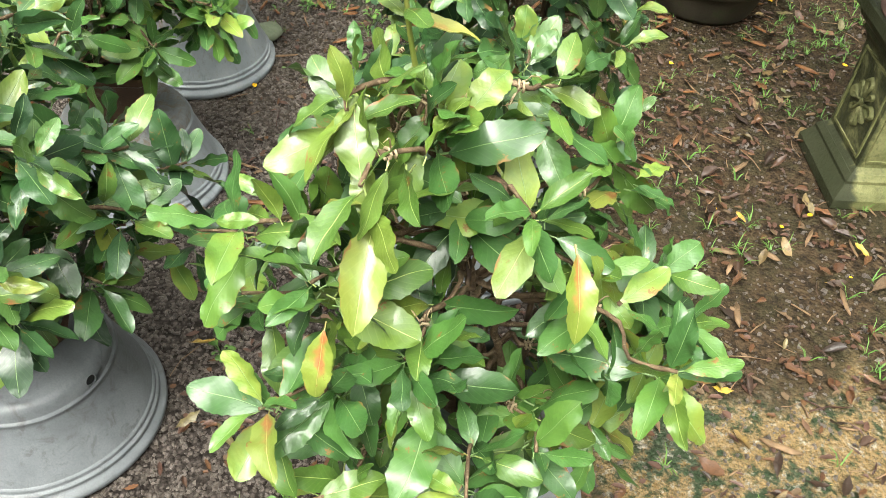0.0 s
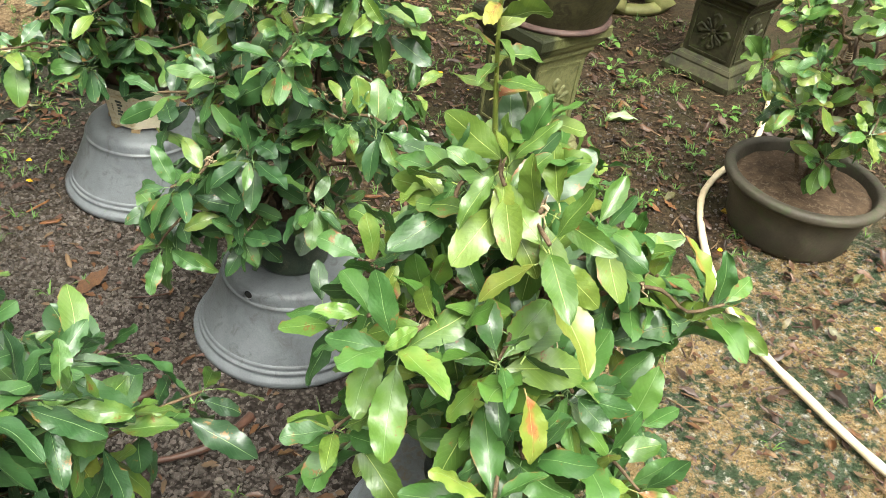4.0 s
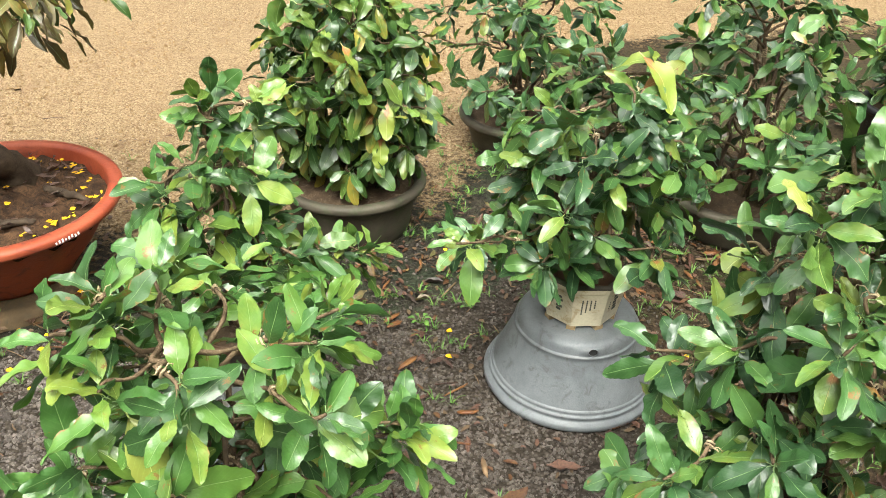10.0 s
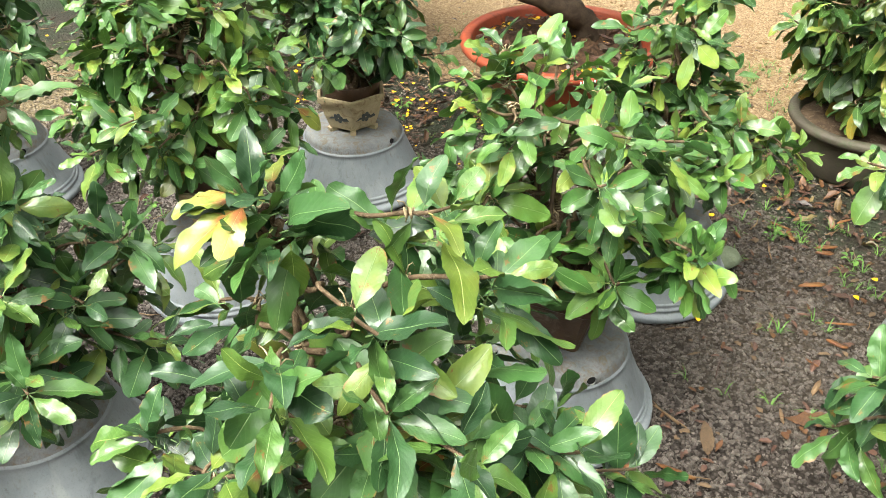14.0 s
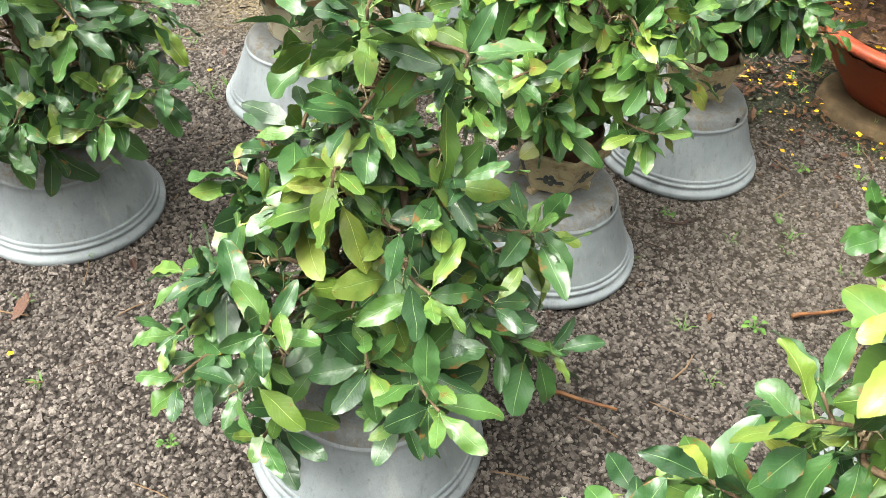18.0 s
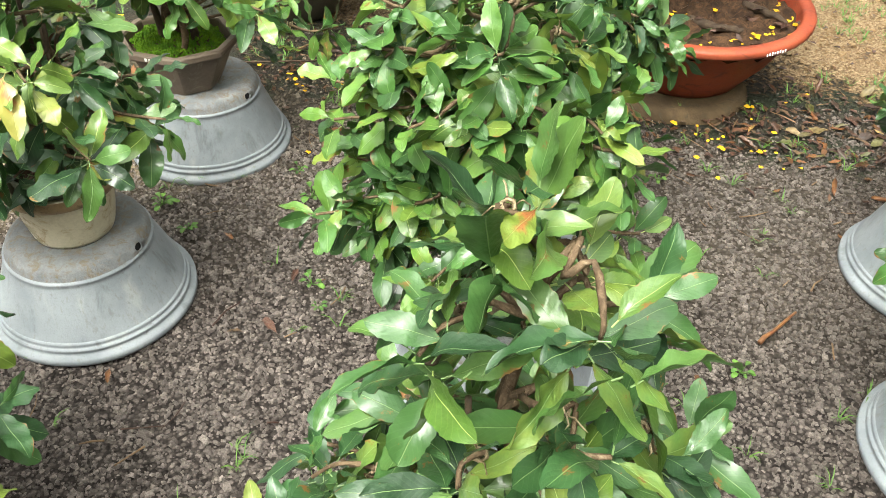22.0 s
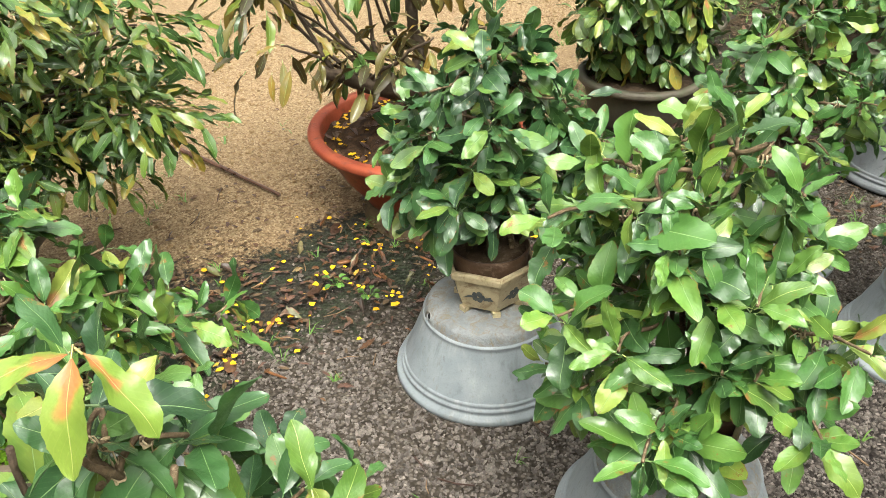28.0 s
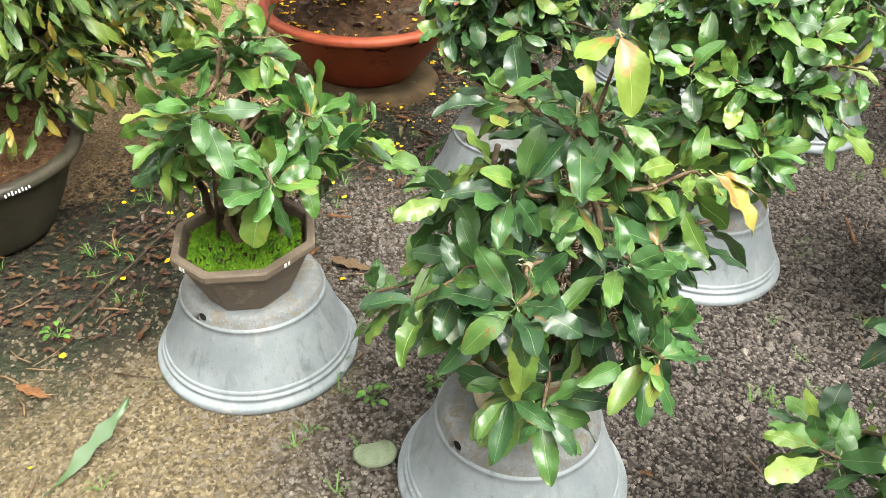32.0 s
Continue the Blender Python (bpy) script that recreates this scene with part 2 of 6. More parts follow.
def grey_paint_material():
    """Grey paint on plastic: pale dusty runs down the side, dark runs, grime and scuffs."""
    m = Nodes("grey_paint")
    stretched = m.n.new("ShaderNodeVectorMath")
    stretched.operation = "MULTIPLY"
    stretched.inputs[1].default_value = (16.0, 16.0, 2.2)
    m.l.new(m.coord.outputs["Object"], stretched.inputs[0])
    info = m.n.new("ShaderNodeObjectInfo")
    moved = m.n.new("ShaderNodeVectorMath")
    m.l.new(stretched.outputs[0], moved.inputs[0])
    m.l.new(m.math("MULTIPLY", info.outputs["Random"], 40.0), moved.inputs[1])
    runs = m.noise(1.0, 5, 0.65, vec=moved.outputs[0], dist=0.3)
    broad, scuff, grain = m.noise(5, 5, 0.6, vec=moved.outputs[0]), m.noise(42, 5, 0.7), m.noise(260, 3, 0.6)
    col = m.mix(m.step(m.noise(7, 4, 0.6), 0.3, 0.7), (0.185, 0.207, 0.224), (0.262, 0.288, 0.305))
    col = m.mix(m.step(runs, 0.55, 0.72, 0.0, 0.55), col, (0.36, 0.37, 0.36))
    col = m.mix(m.step(runs, 0.30, 0.45, 0.55, 0.0), col, (0.095, 0.105, 0.108))
    col = m.mix(m.step(broad, 0.56, 0.7, 0.0, 0.35), col, (0.15, 0.135, 0.11))
    col = m.mix(m.step(scuff, 0.60, 0.70, 0.0, 0.5), col, (0.12, 0.12, 0.115))
    col = m.mix(m.step(grain, 0.5, 0.75, 0.0, 0.25), col, (0.11, 0.115, 0.115))
    shift = m.n.new("ShaderNodeHueSaturation")
    m.put(m.step(info.outputs["Random"], 0, 1, 0.92, 1.08), shift.inputs["Value"])
    m.l.new(col, shift.inputs["Color"])
    m.bump(m.math("ADD", scuff, m.math("MULTIPLY", grain, 0.5)), 0.25, 0.003)
    return m.done(shift.outputs[0], m.step(runs, 0.3, 0.7, 0.36, 0.6), spec=0.35)


grey_paint = grey_paint_material()
# the grey paint again, darker: shade on three stands put into the colour
grey_paint_shaded = plain("grey_paint_shaded", (0.118, 0.129, 0.137), (0.178, 0.193, 0.203), 0.36, 9, 240, 0.25, (0.085, 0.09, 0.09), 0.45)
grey_dusty = plain("grey_dusty", (0.17, 0.182, 0.190), (0.25, 0.26, 0.262), 0.75, 18, 170, 0.8, (0.19, 0.155, 0.11), 0.68)
hole_shade = plain("hole_shade", (0.012, 0.012, 0.012), (0.02, 0.02, 0.02), 0.9)
cream_glaze = plain("cream_glaze", (0.60, 0.54, 0.38), (0.68, 0.62, 0.46), 0.3, 9, 150, 0.2, (0.38, 0.27, 0.13), 0.45)
tan_glaze = plain("tan_glaze", (0.43, 0.35, 0.21), (0.55, 0.46, 0.29), 0.35, 11, 150, 0.3, (0.22, 0.14, 0.07), 0.55)
pale_plastic = plain("pale_plastic", (0.30, 0.36, 0.25), (0.42, 0.46, 0.33), 0.45, 9, 150, 0.2, (0.20, 0.17, 0.09), 0.5)
rim_brown = plain("rim_brown", (0.30, 0.20, 0.10), (0.42, 0.32, 0.18), 0.4, 14, 150, 0.3, (0.15, 0.09, 0.05), 0.5)
motif_dark = plain("motif_dark", (0.05, 0.06, 0.065), (0.10, 0.11, 0.10), 0.4, 30)
ink = plain("ink", (0.045, 0.05, 0.04), (0.08, 0.09, 0.07), 0.5, 40)
brown_glaze = plain("brown_glaze", (0.075, 0.042, 0.026), (0.13, 0.075, 0.045), 0.36, 10, 140, 0.3, (0.22, 0.16, 0.11), 0.4)
taupe_clay = plain("taupe_clay", (0.12, 0.092, 0.068), (0.18, 0.14, 0.105), 0.5, 8, 130, 0.3, (0.26, 0.22, 0.17), 0.35)
green_glaze = plain("green_glaze", (0.030, 0.045, 0.034), (0.055, 0.072, 0.05), 0.35, 12, 150, 0.4, (0.10, 0.10, 0.07), 0.4)
terracotta = plain("terracotta", (0.25, 0.047, 0.022), (0.35, 0.080, 0.036), 0.42, 6, 120, 0.3, (0.11, 0.035, 0.025), 0.45)
dark_clay = plain("dark_clay", (0.040, 0.034, 0.025), (0.082, 0.070, 0.050), 0.58, 7, 110, 0.6, (0.050, 0.062, 0.030), 0.6)
black_plastic = plain("black_plastic", (0.007, 0.0075, 0.008), (0.013, 0.0135, 0.014), 0.34, 8, 150, 0.15, (0.07, 0.06, 0.05), 0.3)
wet_stone = plain("wet_stone", (0.10, 0.105, 0.075), (0.17, 0.17, 0.12), 0.5, 6, 90, 0.6, (0.075, 0.11, 0.03), 0.75)


def mossy_stone_material():
    """Olive-green weathered stone; its west side is near black, and dark runs come down from the edges."""
    m = Nodes("mossy_stone")
    x, y, z = m.coord_xyz()
    broad, grain = m.noise(9, 6, 0.65, dist=0.6), m.noise(90, 4, 0.65)
    col = m.mix(m.step(broad, 0.35, 0.65), (0.105, 0.110, 0.042), (0.200, 0.198, 0.088))
    col = m.mix(m.step(m.noise(26, 6, 0.7), 0.52, 0.68, 0.0, 0.6), col, (0.045, 0.052, 0.020))
    col = m.mix(m.step(grain, 0.45, 0.7, 0.0, 0.45), col, (0.06, 0.066, 0.026))
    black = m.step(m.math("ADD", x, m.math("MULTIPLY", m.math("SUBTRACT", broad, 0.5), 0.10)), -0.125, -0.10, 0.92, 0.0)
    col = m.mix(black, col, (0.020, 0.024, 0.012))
    m.bump(m.math("ADD", broad, m.math("MULTIPLY", grain, 0.7)), 0.8, 0.005)
    return m.done(col, m.step(broad, 0.3, 0.7, 0.42, 0.7), spec=0.3)


mossy_stone = mossy_stone_material()
bowl_olive = plain("bowl_olive", (0.036, 0.034, 0.015), (0.082, 0.076, 0.034), 0.5, 9, 110, 0.6, (0.020, 0.018, 0.010), 0.75)
bowl_lip = plain("bowl_lip", (0.040, 0.036, 0.028), (0.085, 0.076, 0.060), 0.6, 10, 130, 0.5, (0.07, 0.06, 0.045), 0.4)
foot_stain = plain("foot_stain", (0.075, 0.045, 0.040), (0.13, 0.08, 0.065), 0.5, 12, 130, 0.4, (0.03, 0.022, 0.02), 0.5)
black_stone = plain("black_stone", (0.018, 0.017, 0.009), (0.055, 0.050, 0.024), 0.6, 11, 90, 0.8, (0.052, 0.066, 0.020), 0.55)
olive_stone = plain("olive_stone", (0.12, 0.12, 0.042), (0.21, 0.20, 0.075), 0.6, 6, 90, 0.5, (0.12, 0.15, 0.04), 0.6)
soil = plain("soil", (0.055, 0.036, 0.022), (0.11, 0.075, 0.048), 0.85, 22, 160, 1.0, (0.17, 0.13, 0.09), 0.5)
soil_red = plain("soil_red", (0.026, 0.014, 0.008), (0.105, 0.058, 0.030), 0.8, 26, 170, 1.0, (0.018, 0.011, 0.008), 0.8)
soil_pale = plain("soil_pale", (0.060, 0.048, 0.034), (0.17, 0.145, 0.108), 0.9, 34, 150, 1.0, (0.11, 0.09, 0.07), 0.5)
coir = plain("coir", (0.075, 0.036, 0.020), (0.18, 0.098, 0.054), 0.95, 34, 260, 1.0, (0.035, 0.018, 0.012), 0.5)
fibre_hair = plain("fibre_hair", (0.095, 0.052, 0.026), (0.20, 0.120, 0.064), 0.85, 30, 260, 0.6)
moss = plain("moss", (0.050, 0.125, 0.008), (0.130, 0.25, 0.014), 0.9, 35, 300, 1.0, (0.05, 0.06, 0.015), 0.3)
dish_clay = plain("dish_clay", (0.055, 0.038, 0.021), (0.115, 0.080, 0.044), 0.85, 9, 110, 0.9, (0.05, 0.045, 0.03), 0.5)
hose_skin = plain("hose_skin", (0.62, 0.50, 0.32), (0.70, 0.60, 0.42), 0.4, 10, 90, 0.1, (0.40, 0.28, 0.15), 0.3)
white_ink = plain("white_ink", (0.75, 0.75, 0.72), (0.85, 0.85, 0.82), 0.6)
petal = plain("petal", (0.58, 0.30, 0.006), (0.74, 0.47, 0.012), 0.6, 30)
litter_rust = plain("litter_rust", (0.085, 0.034, 0.014), (0.17, 0.080, 0.028), 0.4, 20, 200, 0.5, (0.10, 0.04, 0.02), 0.5, per_object=0.4)
litter_dark = plain("litter_dark", (0.055, 0.028, 0.02), (0.11, 0.055, 0.036), 0.35, 20, 200, 0.5, per_object=0.4)
litter_straw = plain("litter_straw", (0.095, 0.060, 0.032), (0.185, 0.120, 0.066), 0.6, 25, 200, 0.5, (0.16, 0.09, 0.05), 0.4, per_object=0.35)
weed_green = plain("weed_green", (0.045, 0.115, 0.020), (0.095, 0.185, 0.030), 0.5, 30, 200, 0.3, per_object=0.3)
sand_lump = plain("sand_lump", (0.165, 0.105, 0.054), (0.30, 0.21, 0.118), 0.9, 30, 300, 0.8)
pale_rock = plain("pale_rock", (0.13, 0.16, 0.10), (0.20, 0.23, 0.16), 0.7, 20, 160, 0.8, (0.22, 0.26, 0.14), 0.4)


def gravel_material():
    m = Nodes("gravel_stones")
    rnd = m.geo.outputs["Random Per Island"]
    col = m.ramp(rnd, [(0.0, (0.060, 0.049, 0.043)), (0.35, (0.130, 0.108, 0.095)), (0.75, (0.195, 0.165, 0.147)), (0.96, (0.245, 0.209, 0.185)), (1.0, (0.31, 0.27, 0.235))])
    g = m.noise(240, 5, 0.72)
    col = m.mix(m.step(g, 0.38, 0.66, 0.0, 0.65), col, (0.040, 0.034, 0.030))
    x, y, _ = m.xyz()
    soak = m.step(m.math("ADD", x, m.math("MULTIPLY", m.noise(3, 4, 0.6, vec=m.geo.outputs["Position"]), 0.9)), -1.5, 0.3)
    col = m.mix(m.math("MULTIPLY", soak, 0.5), col, (0.045, 0.036, 0.027))
    mud = m.step(m.math("ADD", m.math("SUBTRACT", y, m.math("ABSOLUTE", m.math("ADD", x, 3.5))), m.math("MULTIPLY", m.noise(4, 4, 0.6, vec=m.geo.outputs["Position"]), 0.6)), 2.0, 2.9)
    col = m.mix(m.math("MULTIPLY", mud, 0.72), col, (0.145, 0.114, 0.068))
    m.bump(g, 0.8, 0.004)
    return m.done(col, m.math("SUBTRACT", m.step(g, 0.3, 0.7, 0.42, 0.66), m.math("MULTIPLY", soak, 0.22)), spec=0.35)


def ground_material():
    """Crushed stone near the pots, brown earth with wet patches by the pedestal, a damp mossy strip and yellow sand beyond."""
    m = Nodes("ground")
    x, y, _ = m.xyz()
    pos = m.geo.outputs["Position"]
    wob = m.math("SUBTRACT", m.noise(2.2, 6, 0.62, vec=pos), 0.5)
    wob2 = m.math("SUBTRACT", m.noise(9.0, 5, 0.6, vec=pos), 0.5)
    edge = m.math("ADD", m.math("MULTIPLY", wob, 0.9), m.math("MULTIPLY", wob2, 0.35))
    fine, mid, big = m.noise(210, 3, 0.7, vec=pos), m.noise(45, 5, 0.65, vec=pos), m.noise(5, 5, 0.6, vec=pos)
    chip = m.voronoi(85, "Color", pos)
    chip_d = m.voronoi(85, "Distance", pos)
    bw = m.n.new("ShaderNodeRGBToBW")
    m.l.new(chip, bw.inputs[0])
    gravel = m.ramp(bw.outputs[0], [(0.15, (0.026, 0.021, 0.019)), (0.5, (0.080, 0.067, 0.060)), (0.8, (0.150, 0.128, 0.114)), (1.0, (0.24, 0.208, 0.184))])
    # gaps between the chips go near black: shade put into the colour
    gravel = m.mix(m.step(chip_d, 0.3, 0.6, 0.0, 0.7), gravel, (0.010, 0.008, 0.007))
    earth = m.mix(m.step(mid, 0.38, 0.62), (0.014, 0.010, 0.006), (0.100, 0.065, 0.034))
    earth = m.mix(m.step(m.math("ADD", big, m.math("MULTIPLY", m.math("SUBTRACT", mid, 0.5), 0.5)), 0.46, 0.58, 0.0, 0.65), earth, (0.036, 0.038, 0.016))
    earth = m.mix(m.step(fine, 0.52, 0.7, 0, 0.55), earth, (0.15, 0.105, 0.066))
    fines = m.mix(m.step(mid, 0.3, 0.7), (0.10, 0.077, 0.043), (0.195, 0.152, 0.088))
    pebble = m.n.new("ShaderNodeRGBToBW")
    m.l.new(m.voronoi(130, "Color", pos), pebble.inputs[0])
    fines = m.mix(m.step(pebble.outputs[0], 0.6, 0.85, 0.0, 0.7), fines, (0.29, 0.24, 0.165))
    fines = m.mix(m.step(pebble.outputs[0], 0.2, 0.42, 0.75, 0.0), fines, (0.055, 0.043, 0.025))
    wet = m.mix(m.step(mid, 0.35, 0.65), (0.009, 0.009, 0.007), (0.040, 0.032, 0.020))
    wet = m.mix(m.step(m.math("ADD", big, m.math("MULTIPLY", m.math("SUBTRACT", mid, 0.5), 0.6)), 0.44, 0.56, 0.0, 0.75), wet, (0.015, 0.024, 0.011))
    patch = m.noise(30, 7, 0.72, vec=pos)
    slab = m.mix(m.step(m.math("ADD", patch, m.math("MULTIPLY", m.math("SUBTRACT", big, 0.5), 0.8)), 0.42, 0.56), (0.028, 0.044, 0.022), (0.19, 0.128, 0.056))
    # near-white flecks: wet glints put into the slab's colour
    slab = m.mix(m.step(m.math("ADD", mid, m.math("MULTIPLY", patch, 0.5)), 0.82, 0.92, 0, 0.7), slab, (0.30, 0.29, 0.25))
    slab = m.mix(m.step(fine, 0.48, 0.62, 0, 0.6), slab, (0.040, 0.042, 0.026))
    sand = m.mix(m.step(mid, 0.3, 0.7), (0.165, 0.107, 0.056), (0.280, 0.196, 0.108))
    grain = m.voronoi(160, "Color", pos)
    grey = m.n.new("ShaderNodeRGBToBW")
    m.l.new(grain, grey.inputs[0])
    sand = m.mix(m.step(grey.outputs[0], 0.55, 0.85, 0.0, 0.75), sand, (0.37, 0.28, 0.17))
    sand = m.mix(m.step(grey.outputs[0], 0.2, 0.42, 0.8, 0.0), sand, (0.12, 0.072, 0.036))
    sand = m.mix(m.step(fine, 0.45, 0.8, 0, 0.6), sand, (0.19, 0.125, 0.07))
    sand = m.mix(m.step(m.math("ADD", big, m.math("MULTIPLY", m.math("SUBTRACT", mid, 0.5), 0.5)), 0.56, 0.72, 0, 0.6), sand, (0.17, 0.105, 0.058))
    base = m.mix(m.step(m.math("ADD", x, edge), 0.15, 0.6), gravel, earth)
    base = m.mix(m.math("MULTIPLY", m.step(m.math("ADD", x, edge), -0.9, 0.1), 0.45), base, (0.024, 0.018, 0.013))
    base = m.mix(m.math("MULTIPLY", m.math("MULTIPLY", m.step(m.math("ADD", y, edge), 1.9, 2.5), m.step(m.math("ADD", x, edge), -0.3, 0.5, 1.0, 0.0)), 0.12), base, fines)
    grit = m.step(m.math("ADD", m.math("ABSOLUTE", m.math("ADD", x, 3.45)), m.math("ADD", edge, m.math("ABSOLUTE", m.math("SUBTRACT", y, 2.85)))), 0.4, 1.0, 0.9, 0.0)
    base = m.mix(grit, base, fines)
    damp = m.math("MULTIPLY", m.step(m.math("ADD", y, m.math("ADD", m.math("MULTIPLY", edge, 0.8), m.math("MULTIPLY", m.math("SUBTRACT", mid, 0.5), 0.5))), m.step(x, -2.9, -2.4, 2.90, 3.02), 3.14), m.step(x, 0.6, 1.2, 1.0, 0.0))
    base = m.mix(m.math("MULTIPLY", damp, 0.93), base, wet)
    pad = m.math("MULTIPLY", m.step(m.math("ADD", x, m.math("MULTIPLY", edge, 0.5)), 0.38, 0.55), m.math("MULTIPLY", m.step(m.math("ADD", y, m.math("MULTIPLY", edge, 0.8)), 1.15, 1.35, 1.0, 0.0), m.math("MULTIPLY", m.step(y, -0.9, -0.4), m.step(x, 2.0, 2.5, 1.0, 0.0))))
    base = m.mix(pad, base, slab)
    line = m.math("SUBTRACT", m.math("SUBTRACT", y, m.step(x, -0.2, 1.6, 0.0, 1.6)), m.step(x, -2.9, -2.5, 0.22, 0.0))
    beach = m.step(m.math("ADD", line, m.math("ADD", m.math("MULTIPLY", edge, 0.9), m.math("MULTIPLY", m.math("SUBTRACT", mid, 0.5), 0.6))), 3.50, 3.66)
    base = m.mix(beach, base, sand)
    fine = m.math("ADD", fine, m.math("MULTIPLY", grey.outputs[0], m.math("MULTIPLY", beach, 1.1)))
    fine = m.math("ADD", fine, m.math("MULTIPLY", m.noise(16, 5, 0.62, vec=pos), m.math("MULTIPLY", beach, 4.5)))
    h = m.math("ADD", m.math("MULTIPLY", fine, 0.5), m.math("ADD", mid, m.math("MULTIPLY", chip_d, -0.8)))
    m.bump(h, 0.85, 0.012)
    shine = m.math("MAXIMUM", m.math("MULTIPLY", pad, m.step(patch, 0.40, 0.6)), m.math("MULTIPLY", damp, 0.32))
    rough = m.math("SUBTRACT", 0.82, m.math("MULTIPLY", m.math("MULTIPLY", shine, m.math("SUBTRACT", 1.0, beach)), 0.62))
    return m.done(base, rough, spec=m.math("ADD", 0.08, m.math("MULTIPLY", shine, 0.4)))


gravel_mat, ground_mat = gravel_material(), ground_material()


# ---- mesh helpers ----
def mesh_from(verts, faces, material, smooth=False, name="mesh"):
    me = bpy.data.meshes.new(name)
    me.from_pydata([tuple(v) for v in verts], [], faces)
    me.materials.append(material)
    if smooth:
        me.polygons.foreach_set("use_smooth", [True] * len(me.polygons))
    me.update()
    return me


def part(name, me, parent, label="", m=None, kind=""):
    ob = new(name, me)
    ob.parent = parent
    if m is not None:
        ob.matrix_basis = m
    return tagged(ob, label, "", "", kind)


def thing(name, x, y, z, label, category, group="", turn=0.0, me=None, kind=""):
    ob = new(name, me)
    ob.matrix_basis = pose(x, y, z, 0, 0, turn)
    return tagged(ob, label, category, group, kind)


def tube(points, radii, sides=6):
    """A tube along points; returns verts and faces."""
    pts = [Vector(p) for p in points]
    verts, faces = [], []
    ref = Vector((0.31, 0.87, 0.37))
    for i, p in enumerate(pts):
        d = (pts[min(i + 1, len(pts) - 1)] - pts[max(i - 1, 0)]).normalized()
        a = d.cross(ref).normalized()
        b = d.cross(a)
        for k in range(sides):
            w = 2 * math.pi * k / sides
            verts.append(p + (a * math.cos(w) + b * math.sin(w)) * radii[i])
    for i in range(len(pts) - 1):
        for k in range(sides):
            k2 = (k + 1) % sides
            faces.append((i * sides + k, i * sides + k2, (i + 1) * sides + k2, (i + 1) * sides + k))
    faces.append(tuple(range(sides))[::-1])
    faces.append(tuple((len(pts) - 1) * sides + k for k in range(sides)))
    return verts, faces


def joined(pieces):
    verts, faces = [], []
    for v, f in pieces:
        n = len(verts)
        verts += v
        faces += [tuple(i + n for i in face) for face in f]
    return verts, faces


def lathe(profile, sides=48, shape=None, closed_top=False, wobble=0.0):
    """Turns a profile of (r, z). shape(angle) scales the radius, so that it can be polygonal or lobed."""
    verts, faces = [], []
    for j, (r, z) in enumerate(profile):
        for k in range(sides):
            w = 2 * math.pi * k / sides
            s = (shape(w) if shape else 1.0) * r
            s += wobble * noise.noise((math.cos(w) * 2, math.sin(w) * 2, z * 9))
            verts.append((s * math.cos(w), s * math.sin(w), z))
    for j in range(len(profile) - 1):
        for k in range(sides):
            k2 = (k + 1) % sides
            faces.append((j * sides + k, j * sides + k2, (j + 1) * sides + k2, (j + 1) * sides + k))
    if closed_top:
        faces.append(tuple((len(profile) - 1) * sides + k for k in range(sides)))
    return verts, faces


def polygon(n, turn=0.0):
    """Radius factor of a regular n-gon over its circumscribed circle."""
    half = math.pi / n
    return lambda w: math.cos(half) / math.cos((w + turn) % (2 * half) - half)


def box(x0, y0, z0, x1, y1, z1):
    v = [(x, y, z) for z in (z0, z1) for x, y in ((x0, y0), (x1, y0), (x1, y1), (x0, y1))]
    return v, [(3, 2, 1, 0), (4, 5, 6, 7), (0, 1, 5, 4), (1, 2, 6, 5), (2, 3, 7, 6), (3, 0, 4, 7)]


def mound(r, z, height, sides=28, rings=7, rough=0.006, shape=None):
    """A domed, uneven disc of soil."""
    verts, faces = [(0, 0, z + height)], []
    for j in range(1, rings + 1):
        for k in range(sides):
            w, q = 2 * math.pi * k / sides, j / rings
            s = r * q * (shape(w) if shape else 1.0)
            x, y = s * math.cos(w), s * math.sin(w)
            verts.append((x, y, z + height * (1 - q * q) + rough * noise.noise((x * 40, y * 40, z * 7))))
    for k in range(sides):
        faces.append((0, 1 + k, 1 + (k + 1) % sides))
    for j in range(rings - 1):
        for k in range(sides):
            a, k2 = 1 + j * sides, (k + 1) % sides
            faces.append((a + k, a + sides + k, a + sides + k2, a + k2))
    return verts, faces


# ---- ground ----
def ground_mesh():
    xs = np.concatenate([np.linspace(-40, -6, 12), np.linspace(-5.5, 4.5, 160), np.linspace(5, 40, 12)])
    ys = np.concatenate([np.linspace(-40, -1.5, 10), np.linspace(-1, 7, 130), np.linspace(7.5, 60, 14)])
    verts = [(x, y, 0.012 * noise.noise((x * 1.7, y * 1.7, 0)) + 0.006 * noise.noise((x * 7, y * 7, 3)) - 0.004) for y in ys for x in xs]
    n = len(xs)
    faces = [(j * n + i, j * n + i + 1, (j + 1) * n + i + 1, (j + 1) * n + i) for j in range(len(ys) - 1) for i in range(n - 1)]
    return mesh_from(verts, faces, ground_mat, True, "ground")


ground = tagged(new("ground", ground_mesh()), "dark crushed gravel giving way to brown earth and yellow sand", "ground", kind="structure")


